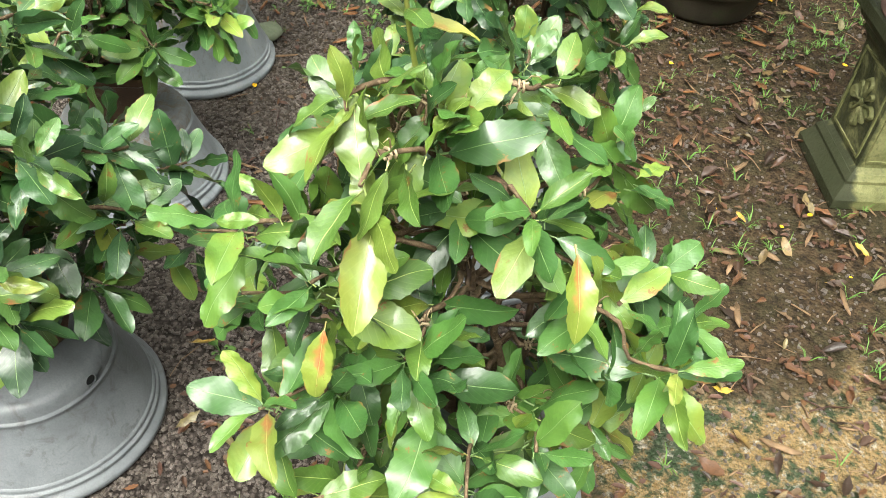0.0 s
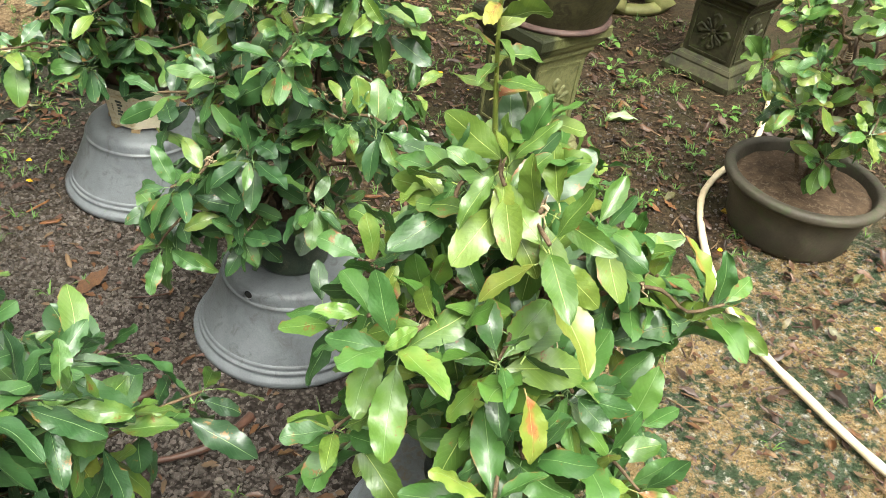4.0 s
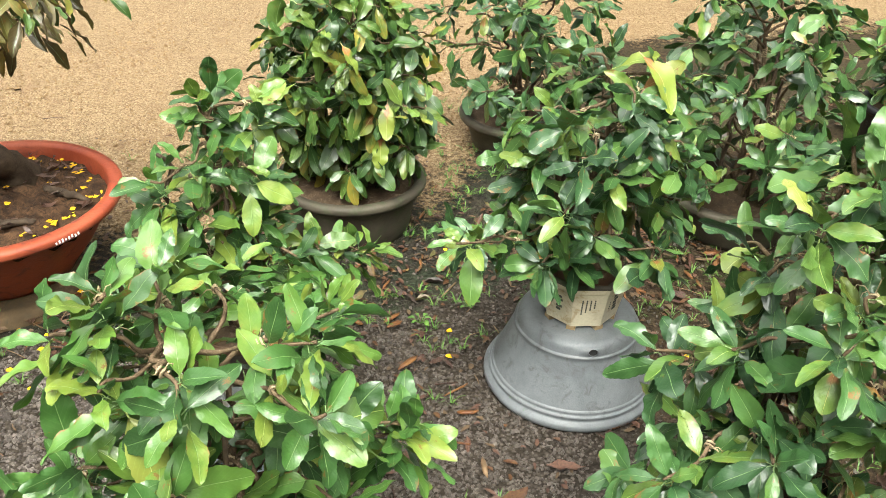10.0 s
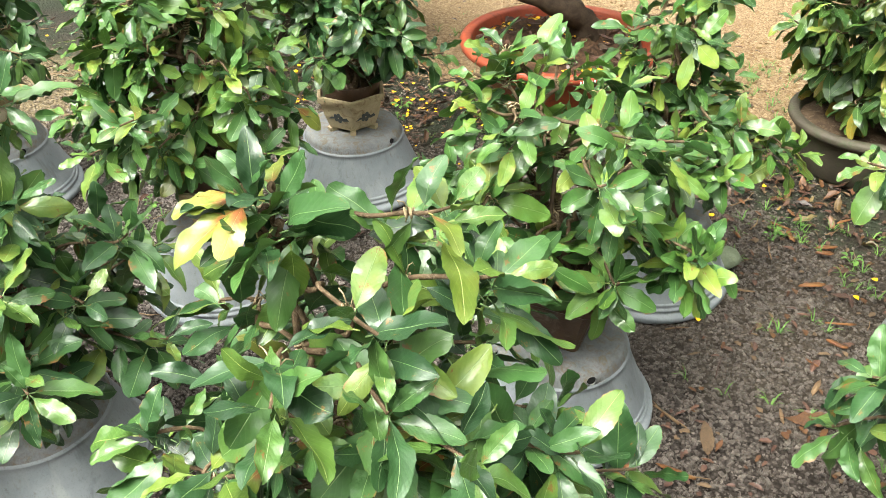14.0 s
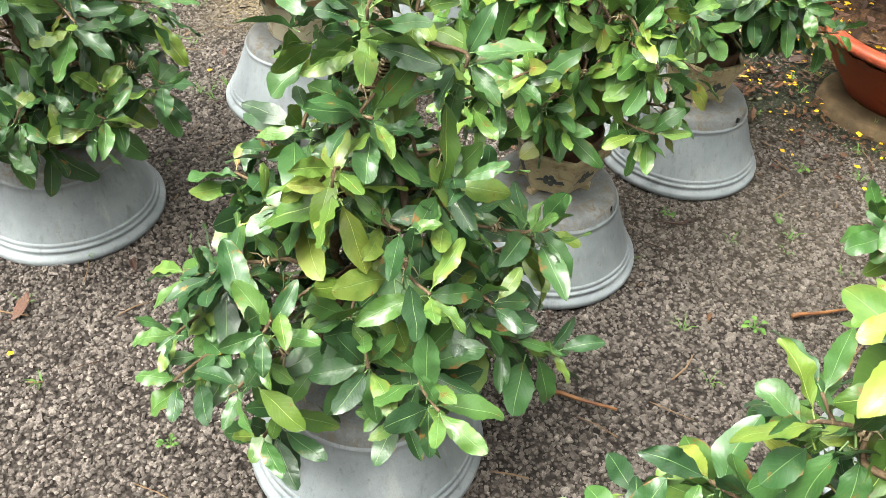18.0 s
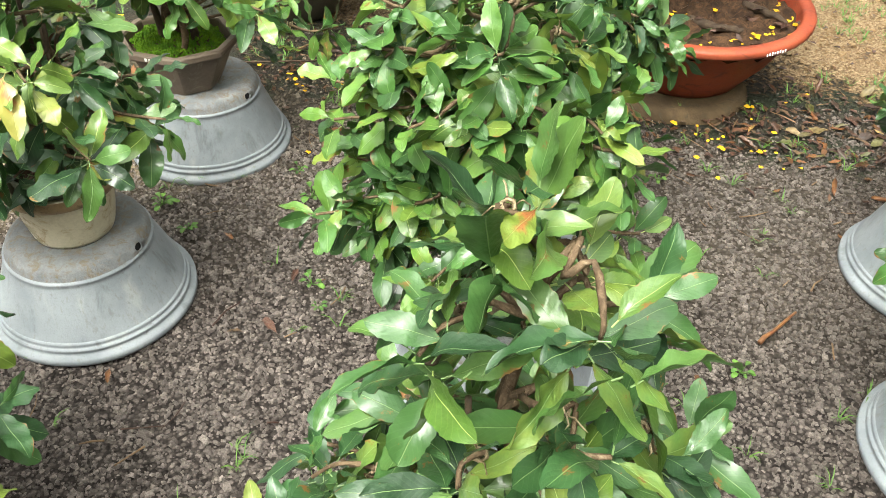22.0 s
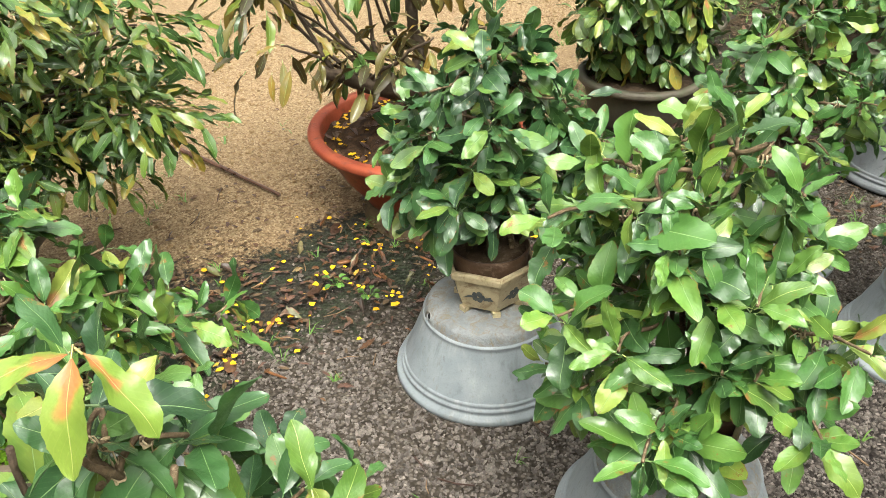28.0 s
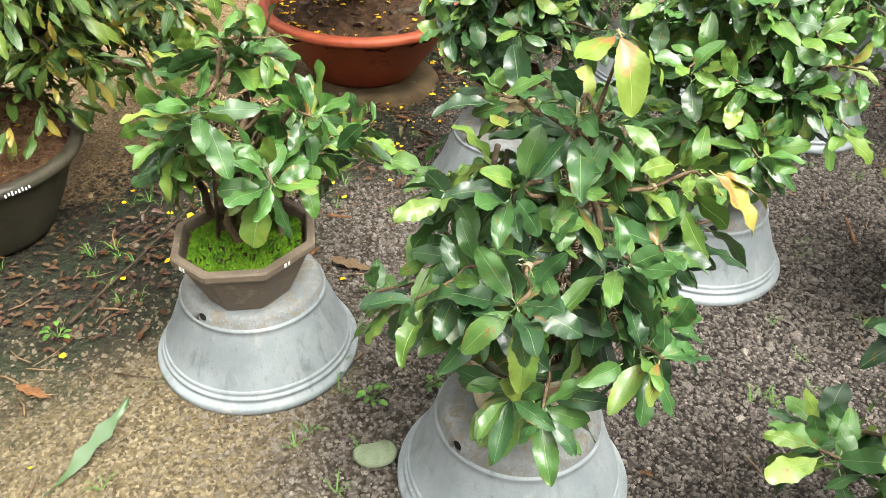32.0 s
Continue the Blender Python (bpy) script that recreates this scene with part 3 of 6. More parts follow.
def stones(count, seed, keep, size, material, name, label, area=(-4.2, 2.4, 0.4, 3.5)):
    """Crushed stones lying on the ground, as one object: flat-topped chips with no underside."""
    rng = np.random.default_rng(seed)
    cube = np.array([(x, y, z) for z in (-1, 1) for x, y in ((-1, -1), (1, -1), (1, 1), (-1, 1))], float)
    cube[4:, :2] *= 0.62
    quads = np.array([(4, 5, 6, 7), (0, 1, 5, 4), (1, 2, 6, 5), (2, 3, 7, 6), (3, 0, 4, 7)])
    xy = np.stack([rng.uniform(area[0], area[1], count), rng.uniform(area[2], area[3], count)], 1)
    xy = xy[rng.uniform(size=count) < keep(xy[:, 0], xy[:, 1])]
    n = len(xy)
    half = size * rng.lognormal(0, 0.36, (n, 1, 1)) * rng.uniform(0.6, 1.2, (n, 1, 3)) * np.array([1, 0.80, 0.55])
    v = (cube[None] * (1 + rng.uniform(-0.3, 0.15, (n, 8, 1))) + rng.uniform(-0.25, 0.25, (n, 8, 3))) * half
    a, b = rng.uniform(0, 2 * np.pi, (n, 1)), rng.normal(0, 0.55, (n, 1))
    y1, z1 = v[..., 1] * np.cos(b) - v[..., 2] * np.sin(b), v[..., 1] * np.sin(b) + v[..., 2] * np.cos(b)
    out = np.stack([v[..., 0] * np.cos(a) - y1 * np.sin(a) + xy[:, :1], v[..., 0] * np.sin(a) + y1 * np.cos(a) + xy[:, 1:], z1], -1)
    level = np.array([0.012 * noise.noise((x * 1.7, y * 1.7, 0)) + 0.006 * noise.noise((x * 7, y * 7, 3)) - 0.004 for x, y in xy.tolist()])
    out[..., 2] += (level + rng.uniform(0.000, 0.004, n))[:, None]
    me = bpy.data.meshes.new(name)
    me.vertices.add(n * 8)
    me.vertices.foreach_set("co", out.ravel())
    me.loops.add(n * 20)
    me.loops.foreach_set("vertex_index", (quads.ravel()[None] + 8 * np.arange(n)[:, None]).ravel().astype(np.int32))
    me.polygons.add(n * 5)
    me.polygons.foreach_set("loop_start", np.arange(0, n * 20, 4, dtype=np.int32))
    me.polygons.foreach_set("use_smooth", np.zeros(n * 5, bool))
    me.materials.append(material)
    me.update(calc_edges=True)
    return tagged(new(name, me), label, "gravel", kind="stuff")


def sm(v, lo, hi):
    t = np.clip((v - lo) / (hi - lo), 0, 1)
    return t * t * (3 - 2 * t)


def gravel_keep(x, y):
    wave = 0.15 * np.sin(x * 3.1 + 1) + 0.1 * np.sin(x * 7.3 + y * 5)
    k = 1 - 0.88 * sm(x + wave, -0.1, 0.6)
    k = k * (1 - 0.6 * sm(np.abs(x + 3.5) * -1 + y + wave, 1.75, 2.5)) * (1 - 0.15 * sm(y + wave, 2.3, 2.9)) * (1 - 0.9 * sm(y + wave, 2.9, 3.25))
    rim = sm(x, -4.2, -3.7) * sm(y, 0.4, 0.62)
    return np.maximum(k, 0.02) * rim


gravel = stones(215000, 5, gravel_keep, 0.0044, gravel_mat, "gravel", "loose dark purplish-grey crushed stone gravel")


def clod_keep(x, y):
    patchy = np.sin(x * 2.3 + 1.1 * np.sin(y * 1.9)) * np.sin(y * 2.7 + 0.8 * np.sin(x * 3.1))
    return np.clip(0.35 + 0.6 * patchy, 0.05, 1) * sm(y - 0.22 * (x < -2.7) - 1.6 * sm(x, -0.2, 1.6), 3.55, 3.8)


sand_clods = stones(26000, 8, clod_keep, 0.0062, sand_lump, "sand_clods", "small crumbly clods of yellow sand", (-4.6, 2.0, 3.5, 6.2))


# ---- upturned grey pots ----
BASE_TOP = 0.230


def upturned_pot_mesh():
    """An upturned bowl: flared rim with two beads, sloping wall, a step below the foot and two drain holes."""
    prof = [(0.236, 0.0), (0.249, 0.001), (0.252, 0.006), (0.252, 0.016), (0.249, 0.021), (0.240, 0.026), (0.2365, 0.030), (0.2365, 0.034), (0.2385, 0.037), (0.2375, 0.041),
            (0.233, 0.043), (0.230, 0.046), (0.2315, 0.050), (0.2305, 0.054), (0.226, 0.057), (0.220, 0.070), (0.213, 0.088), (0.206, 0.106), (0.199, 0.124), (0.192, 0.142),
            (0.184, 0.162), (0.178, 0.178), (0.1745, 0.188), (0.1765, 0.191), (0.1760, 0.194), (0.1725, 0.196), (0.1705, 0.198), (0.1690, 0.2025), (0.1675, 0.207), (0.1660, 0.2115),
            (0.1640, 0.216), (0.161, 0.220), (0.157, 0.224), (0.149, 0.228), (0.135, BASE_TOP)]
    sides = 80
    verts, faces = lathe(prof, sides, wobble=0.0012)
    faces.append(tuple((len(prof) - 1) * sides + k for k in range(sides)))
    lo, hi, dark = 26, 30, []
    for centre in (0, sides // 2 - 3):
        ring = []
        ids = [(lo, centre - 2 + i) for i in range(4)] + [(lo + i, centre + 2) for i in range(4)] + [(hi, centre + 2 - i) for i in range(4)] + [(hi - i, centre - 2) for i in range(4)]
        gone = {(j, k % sides) for j in range(lo, hi) for k in range(centre - 2, centre + 2)}
        faces = [f for f in faces if not (len(f) == 4 and f[0] % sides == f[3] % sides and (f[0] // sides, f[0] % sides) in gone)]
        mid = Vector(verts[(lo + hi) // 2 * sides + centre % sides])
        for n, (j, k) in enumerate(ids):
            idx = j * sides + k % sides
            w = -3 * math.pi / 4 + 2 * math.pi * n / 16
            out = Vector((mid.x, mid.y, 0)).normalized()
            across, upward = Vector((-out.y, out.x, 0)), Vector((-out.x * 0.45, -out.y * 0.45, 0.9)).normalized()
            verts[idx] = tuple(mid + across * math.cos(w) * 0.0125 + upward * math.sin(w) * 0.0095)
            ring.append(idx)
        inner = len(verts)
        for idx in ring:
            verts.append(tuple(Vector(verts[idx]) - Vector((mid.x, mid.y, 0)).normalized() * 0.004))
        faces += [(ring[n], inner + n, inner + (n + 1) % 16, ring[(n + 1) % 16]) for n in range(16)]
        dark.append([Vector(verts[inner + n]) - Vector((mid.x, mid.y, 0)).normalized() * 0.001 for n in range(16)])
    cuts = {"rim": (lambda z: z < 0.0565), "wall": (lambda z: 0.0565 <= z < 0.1975), "foot": (lambda z: z >= 0.1975)}
    made = {}
    for key, test in cuts.items():
        mine = [f for f in faces if test(sum(verts[i][2] for i in f) / len(f))]
        used = sorted({i for f in mine for i in f})
        at = {i: n for n, i in enumerate(used)}
        made[key] = mesh_from([verts[i] for i in used], [tuple(at[i] for i in f) for f in mine], grey_dusty if key == "foot" else grey_paint, True, key)
    # near-black discs close the holes, in place of the shade inside
    for key, ring in zip(("drain_hole", "second_drain_hole"), dark):
        made[key] = mesh_from(ring, [tuple(range(16))], hole_shade, False, "drain_hole")
    return made


base_meshes = upturned_pot_mesh()


# the same stand meshes in the shade-darkened grey
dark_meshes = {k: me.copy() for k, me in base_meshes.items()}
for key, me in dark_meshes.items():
    me.materials[0] = hole_shade if "drain" in key else grey_paint_shaded


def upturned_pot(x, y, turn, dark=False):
    stand = thing("upturned_pot", x, y, 0.0, "dark grey shade-toned upturned plastic pot used as a plant stand" if dark else "grey painted upturned plastic pot used as a plant stand", "plant stand", "grey plant stands", turn)
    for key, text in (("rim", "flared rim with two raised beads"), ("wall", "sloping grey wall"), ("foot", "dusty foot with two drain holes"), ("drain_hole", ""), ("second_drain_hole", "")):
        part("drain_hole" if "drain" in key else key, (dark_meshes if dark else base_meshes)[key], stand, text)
    return stand



# ---- small pots; each returns the level of its soil ----
def pot_wall(n_sides, r_top, r_bot, h, lip, sides=48, shape=None, foot=0.0):
    """Outer wall, lip and inner wall down to the soil, as one profile."""
    t = 0.012
    return lathe([(r_bot - 0.01, foot), (r_bot, foot + 0.002), (r_bot + (r_top - r_bot) * 0.45, h * 0.45), (r_top - lip * 0.9, h - 0.026), (r_top, h - 0.021), (r_top + 0.002, h - 0.006), (r_top - 0.001, h),
                  (r_top - t, h), (r_top - t - 0.002, h - 0.006), (r_top - t - 0.006, h - 0.05)], sides, shape)


def flower_motif(r):
    """Five petals and a leaf, as a flat raised ornament in the x-z plane."""
    pieces = []
    for k in range(5):
        w = 2 * math.pi * k / 5
        cx, cz = 0.52 * r * math.cos(w), 0.52 * r * math.sin(w)
        ring = [(cx + 0.46 * r * math.cos(a) * 0.8, 0.0, cz + 0.46 * r * math.sin(a)) for a in [2 * math.pi * i / 8 for i in range(8)]]
        top = [(x * 0.97, -0.002, z * 0.97) for x, _, z in ring]
        pieces.append((ring + top, [tuple(range(8, 16))] + [(i, (i + 1) % 8, 8 + (i + 1) % 8, 8 + i) for i in range(8)]))
    pieces.append(([(-1.9 * r, 0, -0.5 * r), (-0.6 * r, 0, -0.2 * r), (-0.5 * r, 0, 0.1 * r), (-1.2 * r, 0, 0.1 * r), (-1.9 * r, -0.002, -0.4 * r), (-0.6 * r, -0.002, -0.2 * r), (-0.6 * r, -0.002, 0.1 * r), (-1.2 * r, -0.002, 0.1 * r)],
                   [(4, 5, 6, 7), (0, 1, 5, 4), (2, 3, 7, 6), (1, 2, 6, 5)]))
    pieces.append(([(0.7 * r, 0, -0.6 * r), (1.9 * r, 0, -0.3 * r), (1.6 * r, 0, 0.3 * r), (0.8 * r, 0, 0), (0.7 * r, -0.002, -0.5 * r), (1.8 * r, -0.002, -0.3 * r), (1.5 * r, -0.002, 0.25 * r), (0.8 * r, -0.002, 0)],
                   [(4, 5, 6, 7), (0, 1, 5, 4), (2, 3, 7, 6), (1, 2, 6, 5)]))
    return joined(pieces)


motif_mesh = mesh_from(*flower_motif(0.021), motif_dark, False, "motif")


def face_pose(w, r_top, r_bot, h, z, out=0.0015):
    """Pose on a sloping side of a pot whose flat faces the angle w: x along the side, -y outwards."""
    apothem = r_bot + (r_top - r_bot) * z / h + out
    lean = math.degrees(math.atan2(r_top - r_bot, h))
    return Matrix.Translation((apothem * math.cos(w), apothem * math.sin(w), z)) @ pose(0, 0, 0, 0, 0, math.degrees(w) + 90) @ pose(0, 0, 0, lean, 0, 0)


def hex_pot(plant, turn, glaze=tan_glaze):
    h, rt, rb = 0.135, 0.128, 0.088
    shape = polygon(6)
    pot = part("pot", mesh_from(*pot_wall(6, rt, rb, h, 0.012, 48, shape, 0.012), glaze, False, "hex_pot"), plant, "hexagonal tan glazed pot with dark flower panels", pose(0, 0, 0, 0, 0, turn))
    c = math.cos(math.pi / 6)
    for k in range(6):
        w = math.pi / 6 + k * math.pi / 3
        part("flower_panel", motif_mesh, pot, "", face_pose(w, (rt - 0.012) * c, rb * c, h - 0.02, 0.062))
        a = k * math.pi / 3
        v, f = box(-0.016, -0.010, 0.0, 0.016, 0.010, 0.014)
        part("foot", mesh_from(v, f, glaze), pot, "", pose(0.078 * math.cos(a), 0.078 * math.sin(a), 0, 0, 0, math.degrees(a)))
    liner = lathe([(0.095, 0.09), (0.1, 0.15), (0.102, 0.168), (0.097, 0.17), (0.094, 0.15)], 32)
    part("inner_pot", mesh_from(*liner, brown_glaze, True), plant, "stained inner pot rising above the rim")
    part("soil", mesh_from(*mound(0.094, 0.148, 0.012), soil, True), plant)
    return 0.155


def octagon_pot(plant, turn):
    """Cream eight-sided pot with ink writing that cannot be read."""
    h, rt, rb = 0.150, 0.125, 0.103
    pot = part("pot", mesh_from(*pot_wall(8, rt, rb, h, 0.004, 64, polygon(8), 0.010), cream_glaze, False, "octagon_pot"), plant, "cream octagonal glazed pot with worn ink writing", pose(0, 0, 0, 0, 0, turn))
    c = math.cos(math.pi / 8)
    rng = random.Random(4)
    for k in range(8):
        w = math.pi / 8 + k * math.pi / 4
        if k % 2 == 0:
            pieces = [box(-0.008 + rng.uniform(-0.004, 0.004), -0.0006, 0.022 - i * 0.011, 0.010 + rng.uniform(-0.006, 0.004), 0.0006, 0.029 - i * 0.011) for i in range(5)]
            pieces += [box(-0.024, -0.0006, -0.01 + i * 0.007, -0.0215, 0.0006, -0.006 + i * 0.007) for i in range(4)]
        else:
            pieces = [box(-0.02 + 0.011 * j, -0.0006, 0.026 - i * 0.0075, -0.0165 + 0.011 * j, 0.0006, 0.0315 - i * 0.0075) for j in range(4) for i in range(7 - j)]
        part("ink_writing", mesh_from(*joined(pieces), ink), pot, "", face_pose(w, (rt - 0.004) * c, rb * c, h - 0.02, 0.075))
        a = k * math.pi / 4
        part("foot", mesh_from(*box(-0.012, -0.012, 0, 0.012, 0.012, 0.012), rim_brown), pot, "", pose(0.09 * math.cos(a), 0.09 * math.sin(a), 0, 0, 0, math.degrees(a)))
    rim = lathe([(rt + 0.001, h - 0.010), (rt + 0.004, h - 0.002), (rt - 0.008, h + 0.003), (rt - 0.016, h - 0.003)], 64, polygon(8))
    part("rim", mesh_from(*rim, dark_clay, False), pot, "dark worn rim")
    liner = lathe([(0.098, 0.10), (0.104, 0.175), (0.106, 0.196), (0.101, 0.198), (0.098, 0.175)], 32, wobble=0.003)
    part("inner_pot", mesh_from(*liner, brown_glaze, True), plant, "stained inner pot rising above the rim")
    part("soil", mesh_from(*mound(0.098, 0.175, 0.012), soil, True), plant)
    return 0.18


def round_pot(plant, turn):
    h, rt, rb = 0.16, 0.125, 0.092
    prof = [(rb - 0.012, 0.0), (rb, 0.004), (rb + 0.004, 0.014), (rb + 0.014, 0.06), (rb + 0.022, 0.11), (rt - 0.008, h - 0.03), (rt + 0.002, h - 0.026), (rt + 0.005, h - 0.012), (rt, h - 0.002),
            (rt - 0.012, h), (rt - 0.016, h - 0.01), (rt - 0.02, h - 0.06)]
    pot = part("pot", mesh_from(*lathe(prof, 56), cream_glaze, True, "round_pot"), plant, "round cream glazed pot with a brownish lip", pose(0, 0, 0, 0, 0, turn))
    part("lip", mesh_from(*lathe([(rt - 0.007, h - 0.031), (rt + 0.0035, h - 0.0275), (rt + 0.0075, h - 0.012), (rt + 0.002, h)], 56), rim_brown, True), pot, "brown glazed lip")
    for a in (0.0, math.pi):
        ring = [(0.02 * math.cos(w), 0.0, 0.02 * math.sin(w)) for w in [2 * math.pi * i / 14 for i in range(15)]]
        part("ring_handle", mesh_from(*tube(ring, [0.003] * 15), cream_glaze, True), pot, "", face_pose(a, rt, rb, h, 0.105, 0.002))
    part("inner_pot", mesh_from(*lathe([(0.092, 0.13), (0.101, 0.165), (0.106, 0.190), (0.102, 0.193), (0.097, 0.165)], 40, wobble=0.002), pale_plastic, True), plant, "pale green inner plastic pot rising above the lip")
    part("soil", mesh_from(*mound(0.098, 0.150, 0.015), soil, True), plant)
    return 0.155


def square_pot(plant, turn, glaze=brown_glaze, h=0.16, rt=0.145, rb=0.095):
    """Tapered four-sided pot."""
    def shape(w):
        return min(polygon(4)(w) * 1.0, 0.93)
    pot = part("pot", mesh_from(*pot_wall(4, rt, rb, h, 0.006, 64, shape, 0.0), glaze, False, "square_pot"), plant, "tapered square dark brown glazed pot", pose(0, 0, 0, 0, 0, turn))
    part("soil", mesh_from(*mound(rt - 0.02, h - 0.03, 0.012, 40, 6, shape=shape), soil, True, "soil"), plant, "", pose(0, 0, 0, 0, 0, turn))
    return h - 0.02


def lobed_pot(plant, turn):
    h, rt, rb = 0.15, 0.128, 0.085
    def shape(w):
        return 0.93 + 0.07 * abs(math.cos(3 * w))
    part("pot", mesh_from(*pot_wall(6, rt, rb, h, 0.004, 72, shape), brown_glaze, True, "lobed_pot"), plant, "ribbed six-lobed brown glazed pot", pose(0, 0, 0, 0, 0, turn))
    part("soil", mesh_from(*mound(0.105, h - 0.03, 0.01), soil, True), plant)
    return h - 0.02


def cylinder_pot(plant, turn):
    h, rt, rb = 0.17, 0.102, 0.092
    prof = [(rb - 0.02, 0), (rb - 0.004, 0.003), (rb, 0.012), (rb - 0.004, 0.022), (rb + 0.002, 0.06), (rb + 0.006, 0.12), (rt - 0.004, h - 0.022), (rt + 0.004, h - 0.016), (rt + 0.004, h - 0.002), (rt - 0.008, h), (rt - 0.012, h - 0.05)]
    pot = part("pot", mesh_from(*lathe(prof, 48), green_glaze, True, "cylinder_pot"), plant, "dark green glazed cylindrical pot with leaf relief", pose(0, 0, 0, 0, 0, turn))
    for k in range(7):
        w = 2 * math.pi * k / 7
        v = [(0, 0, -0.04), (0.013, -0.003, -0.01), (0.008, -0.003, 0.025), (0, -0.004, 0.04), (-0.008, -0.003, 0.025), (-0.013, -0.003, -0.01), (0, -0.006, 0)]
        part("leaf_relief", mesh_from(v, [(i, (i + 1) % 6, 6) for i in range(6)], green_glaze, True), pot, "", face_pose(w, rt, rb, h, 0.085, 0.001) @ pose(0, 0, 0, 0, 25 * (-1) ** k, 0))
    part("soil", mesh_from(*mound(0.092, h - 0.03, 0.012), soil, True), plant)
    return h - 0.02


def long_pot(plant, turn):
    """Wide octagonal unglazed pot with a bed of moss."""
    h = 0.152
    def shape(w):
        return 0.90 * min(0.19 / max(abs(math.cos(w)), 1e-6), 0.165 / max(abs(math.sin(w)), 1e-6), 0.25 / (abs(math.cos(w)) + abs(math.sin(w)))) / 0.2
    prof = [(0.10, 0), (0.116, 0.003), (0.152, 0.07), (0.178, 0.122), (0.190, 0.126), (0.197, 0.133), (0.198, 0.147), (0.194, h), (0.176, h), (0.172, 0.147), (0.165, 0.10)]
    pot = part("pot", mesh_from(*lathe(prof, 96, shape), taupe_clay, False, "long_pot"), plant, "wide octagonal brown unglazed clay pot", pose(0, 0, 0, 0, 0, turn))
    rng = random.Random(8)
    bars = [box(-0.022 + i * 0.012, -0.0006, -0.005, -0.0135 + i * 0.012 - rng.uniform(0, 0.004), 0.0006, 0.005) for i in range(2)]
    for w, r in ((-math.pi / 2, 0.1480), (math.pi, 0.1700)):
        part("chalk_mark", mesh_from(*joined(bars), white_ink), pot, "", Matrix.Translation((r * math.cos(w), r * math.sin(w), 0.140)) @ pose(0, 0, 0, 0, 0, math.degrees(w) + 90))
    part("soil", mesh_from(*mound(0.170, 0.116, 0.024, 48, 6, shape=shape), soil, True), plant, "", pose(0, 0, 0, 0, 0, turn))
    tufts = []
    for i in range(1800):
        a, q = rng.uniform(0, 6.283), math.sqrt(rng.random())
        s = 0.156 * q * shape(a)
        x, y, z = s * math.cos(a), s * math.sin(a), 0.134 + 0.026 * (1 - q * q) + 0.008 * noise.noise((s * math.cos(a) * 18, s * math.sin(a) * 18, 2)) + rng.uniform(-0.003, 0.003)
        r = rng.uniform(0.003, 0.0065)
        v = [(x + r * math.cos(b + a), y + r * math.sin(b + a), z - 0.004) for b in (0, 1.57, 3.14, 4.71)] + [(x + r * 0.55 * math.cos(b + a + 0.7), y + r * 0.55 * math.sin(b + a + 0.7), z + r * 0.45) for b in (0, 1.57, 3.14, 4.71)]
        tufts.append((v, [(4, 5, 6, 7)] + [(k, (k + 1) % 4, 4 + (k + 1) % 4, 4 + k) for k in range(4)]))
    part("moss", mesh_from(*joined(tufts), moss, True, "moss"), plant, "bright green moss cushions", pose(0, 0, 0, 0, 0, turn), "stuff")
    return 0.13


# ---- leaves ----
def leaf_shape(rng, broad=0.36, cup=0.10, bend=0.25, wave=0.035, rows=20):
    """A leaf of length 1 along +y: verts, faces and uvs. Elliptic; toothed, wavy margin; folded along the midrib; arching down."""
    ph, side_bend, freq, twist, roll = rng.uniform(0, 6.28), rng.uniform(-0.11, 0.11), rng.uniform(11, 20), rng.uniform(-0.9, 0.9), rng.uniform(-0.25, 0.35)
    verts, uvs, faces = [], [], []
    for j in range(rows + 1):
        v = 0.62 * j / rows + 0.38 * (0.5 - 0.5 * math.cos(math.pi * j / rows))
        w = broad * 0.5 * math.sin(math.pi * v ** 1.07) ** (0.84 - 0.32 * v) if 0 < j < rows else 0.012
        teeth = [1 + (0.048 if (j + k) % 2 else -0.030) * rng.uniform(0.3, 1.4) * (0.1 < v < 1) for k in range(2)]
        for i in range(5):
            u = i / 4
            s = (u - 0.5) * 2
            x = s * w * (teeth[i // 3] if abs(s) > 0.9 else 1.0) + side_bend * v * v
            z = cup * w * 2.2 * abs(s) ** 1.5 - bend * v * v + wave * abs(s) ** 1.5 * math.sin(v * freq + ph + s * 1.9) * min(1.0, 3 * v) + 0.018 * math.sin(9 * v + ph) + twist * s * w * (v - 0.4) + roll * s * w
            verts.append((x, v - 0.06 * bend * v * v, z))
            uvs.append((u, v))
    for j in range(rows):
        for i in range(4):
            a = j * 5 + i
            faces.append((a, a + 1, a + 6, a + 5))
    n = len(verts)
    for q in range(2):
        for k in range(3):
            w = 2 * math.pi * k / 3
            verts.append((0.014 * math.cos(w), -0.12 + 0.13 * q, 0.014 * math.sin(w)))
            uvs.append((0.5, 0.0))
    faces += [(n + k, n + (k + 1) % 3, n + 3 + (k + 1) % 3, n + 3 + k) for k in range(3)]
    return verts, faces, uvs


def leaf_mesh(shape, material, name="leaf"):
    verts, faces, uvs = shape
    me = mesh_from(verts, faces, material, True, name)
    layer = me.uv_layers.new(name="UVMap")
    layer.data.foreach_set("uv", [c for loop in me.loops for c in uvs[loop.vertex_index]])
    return me


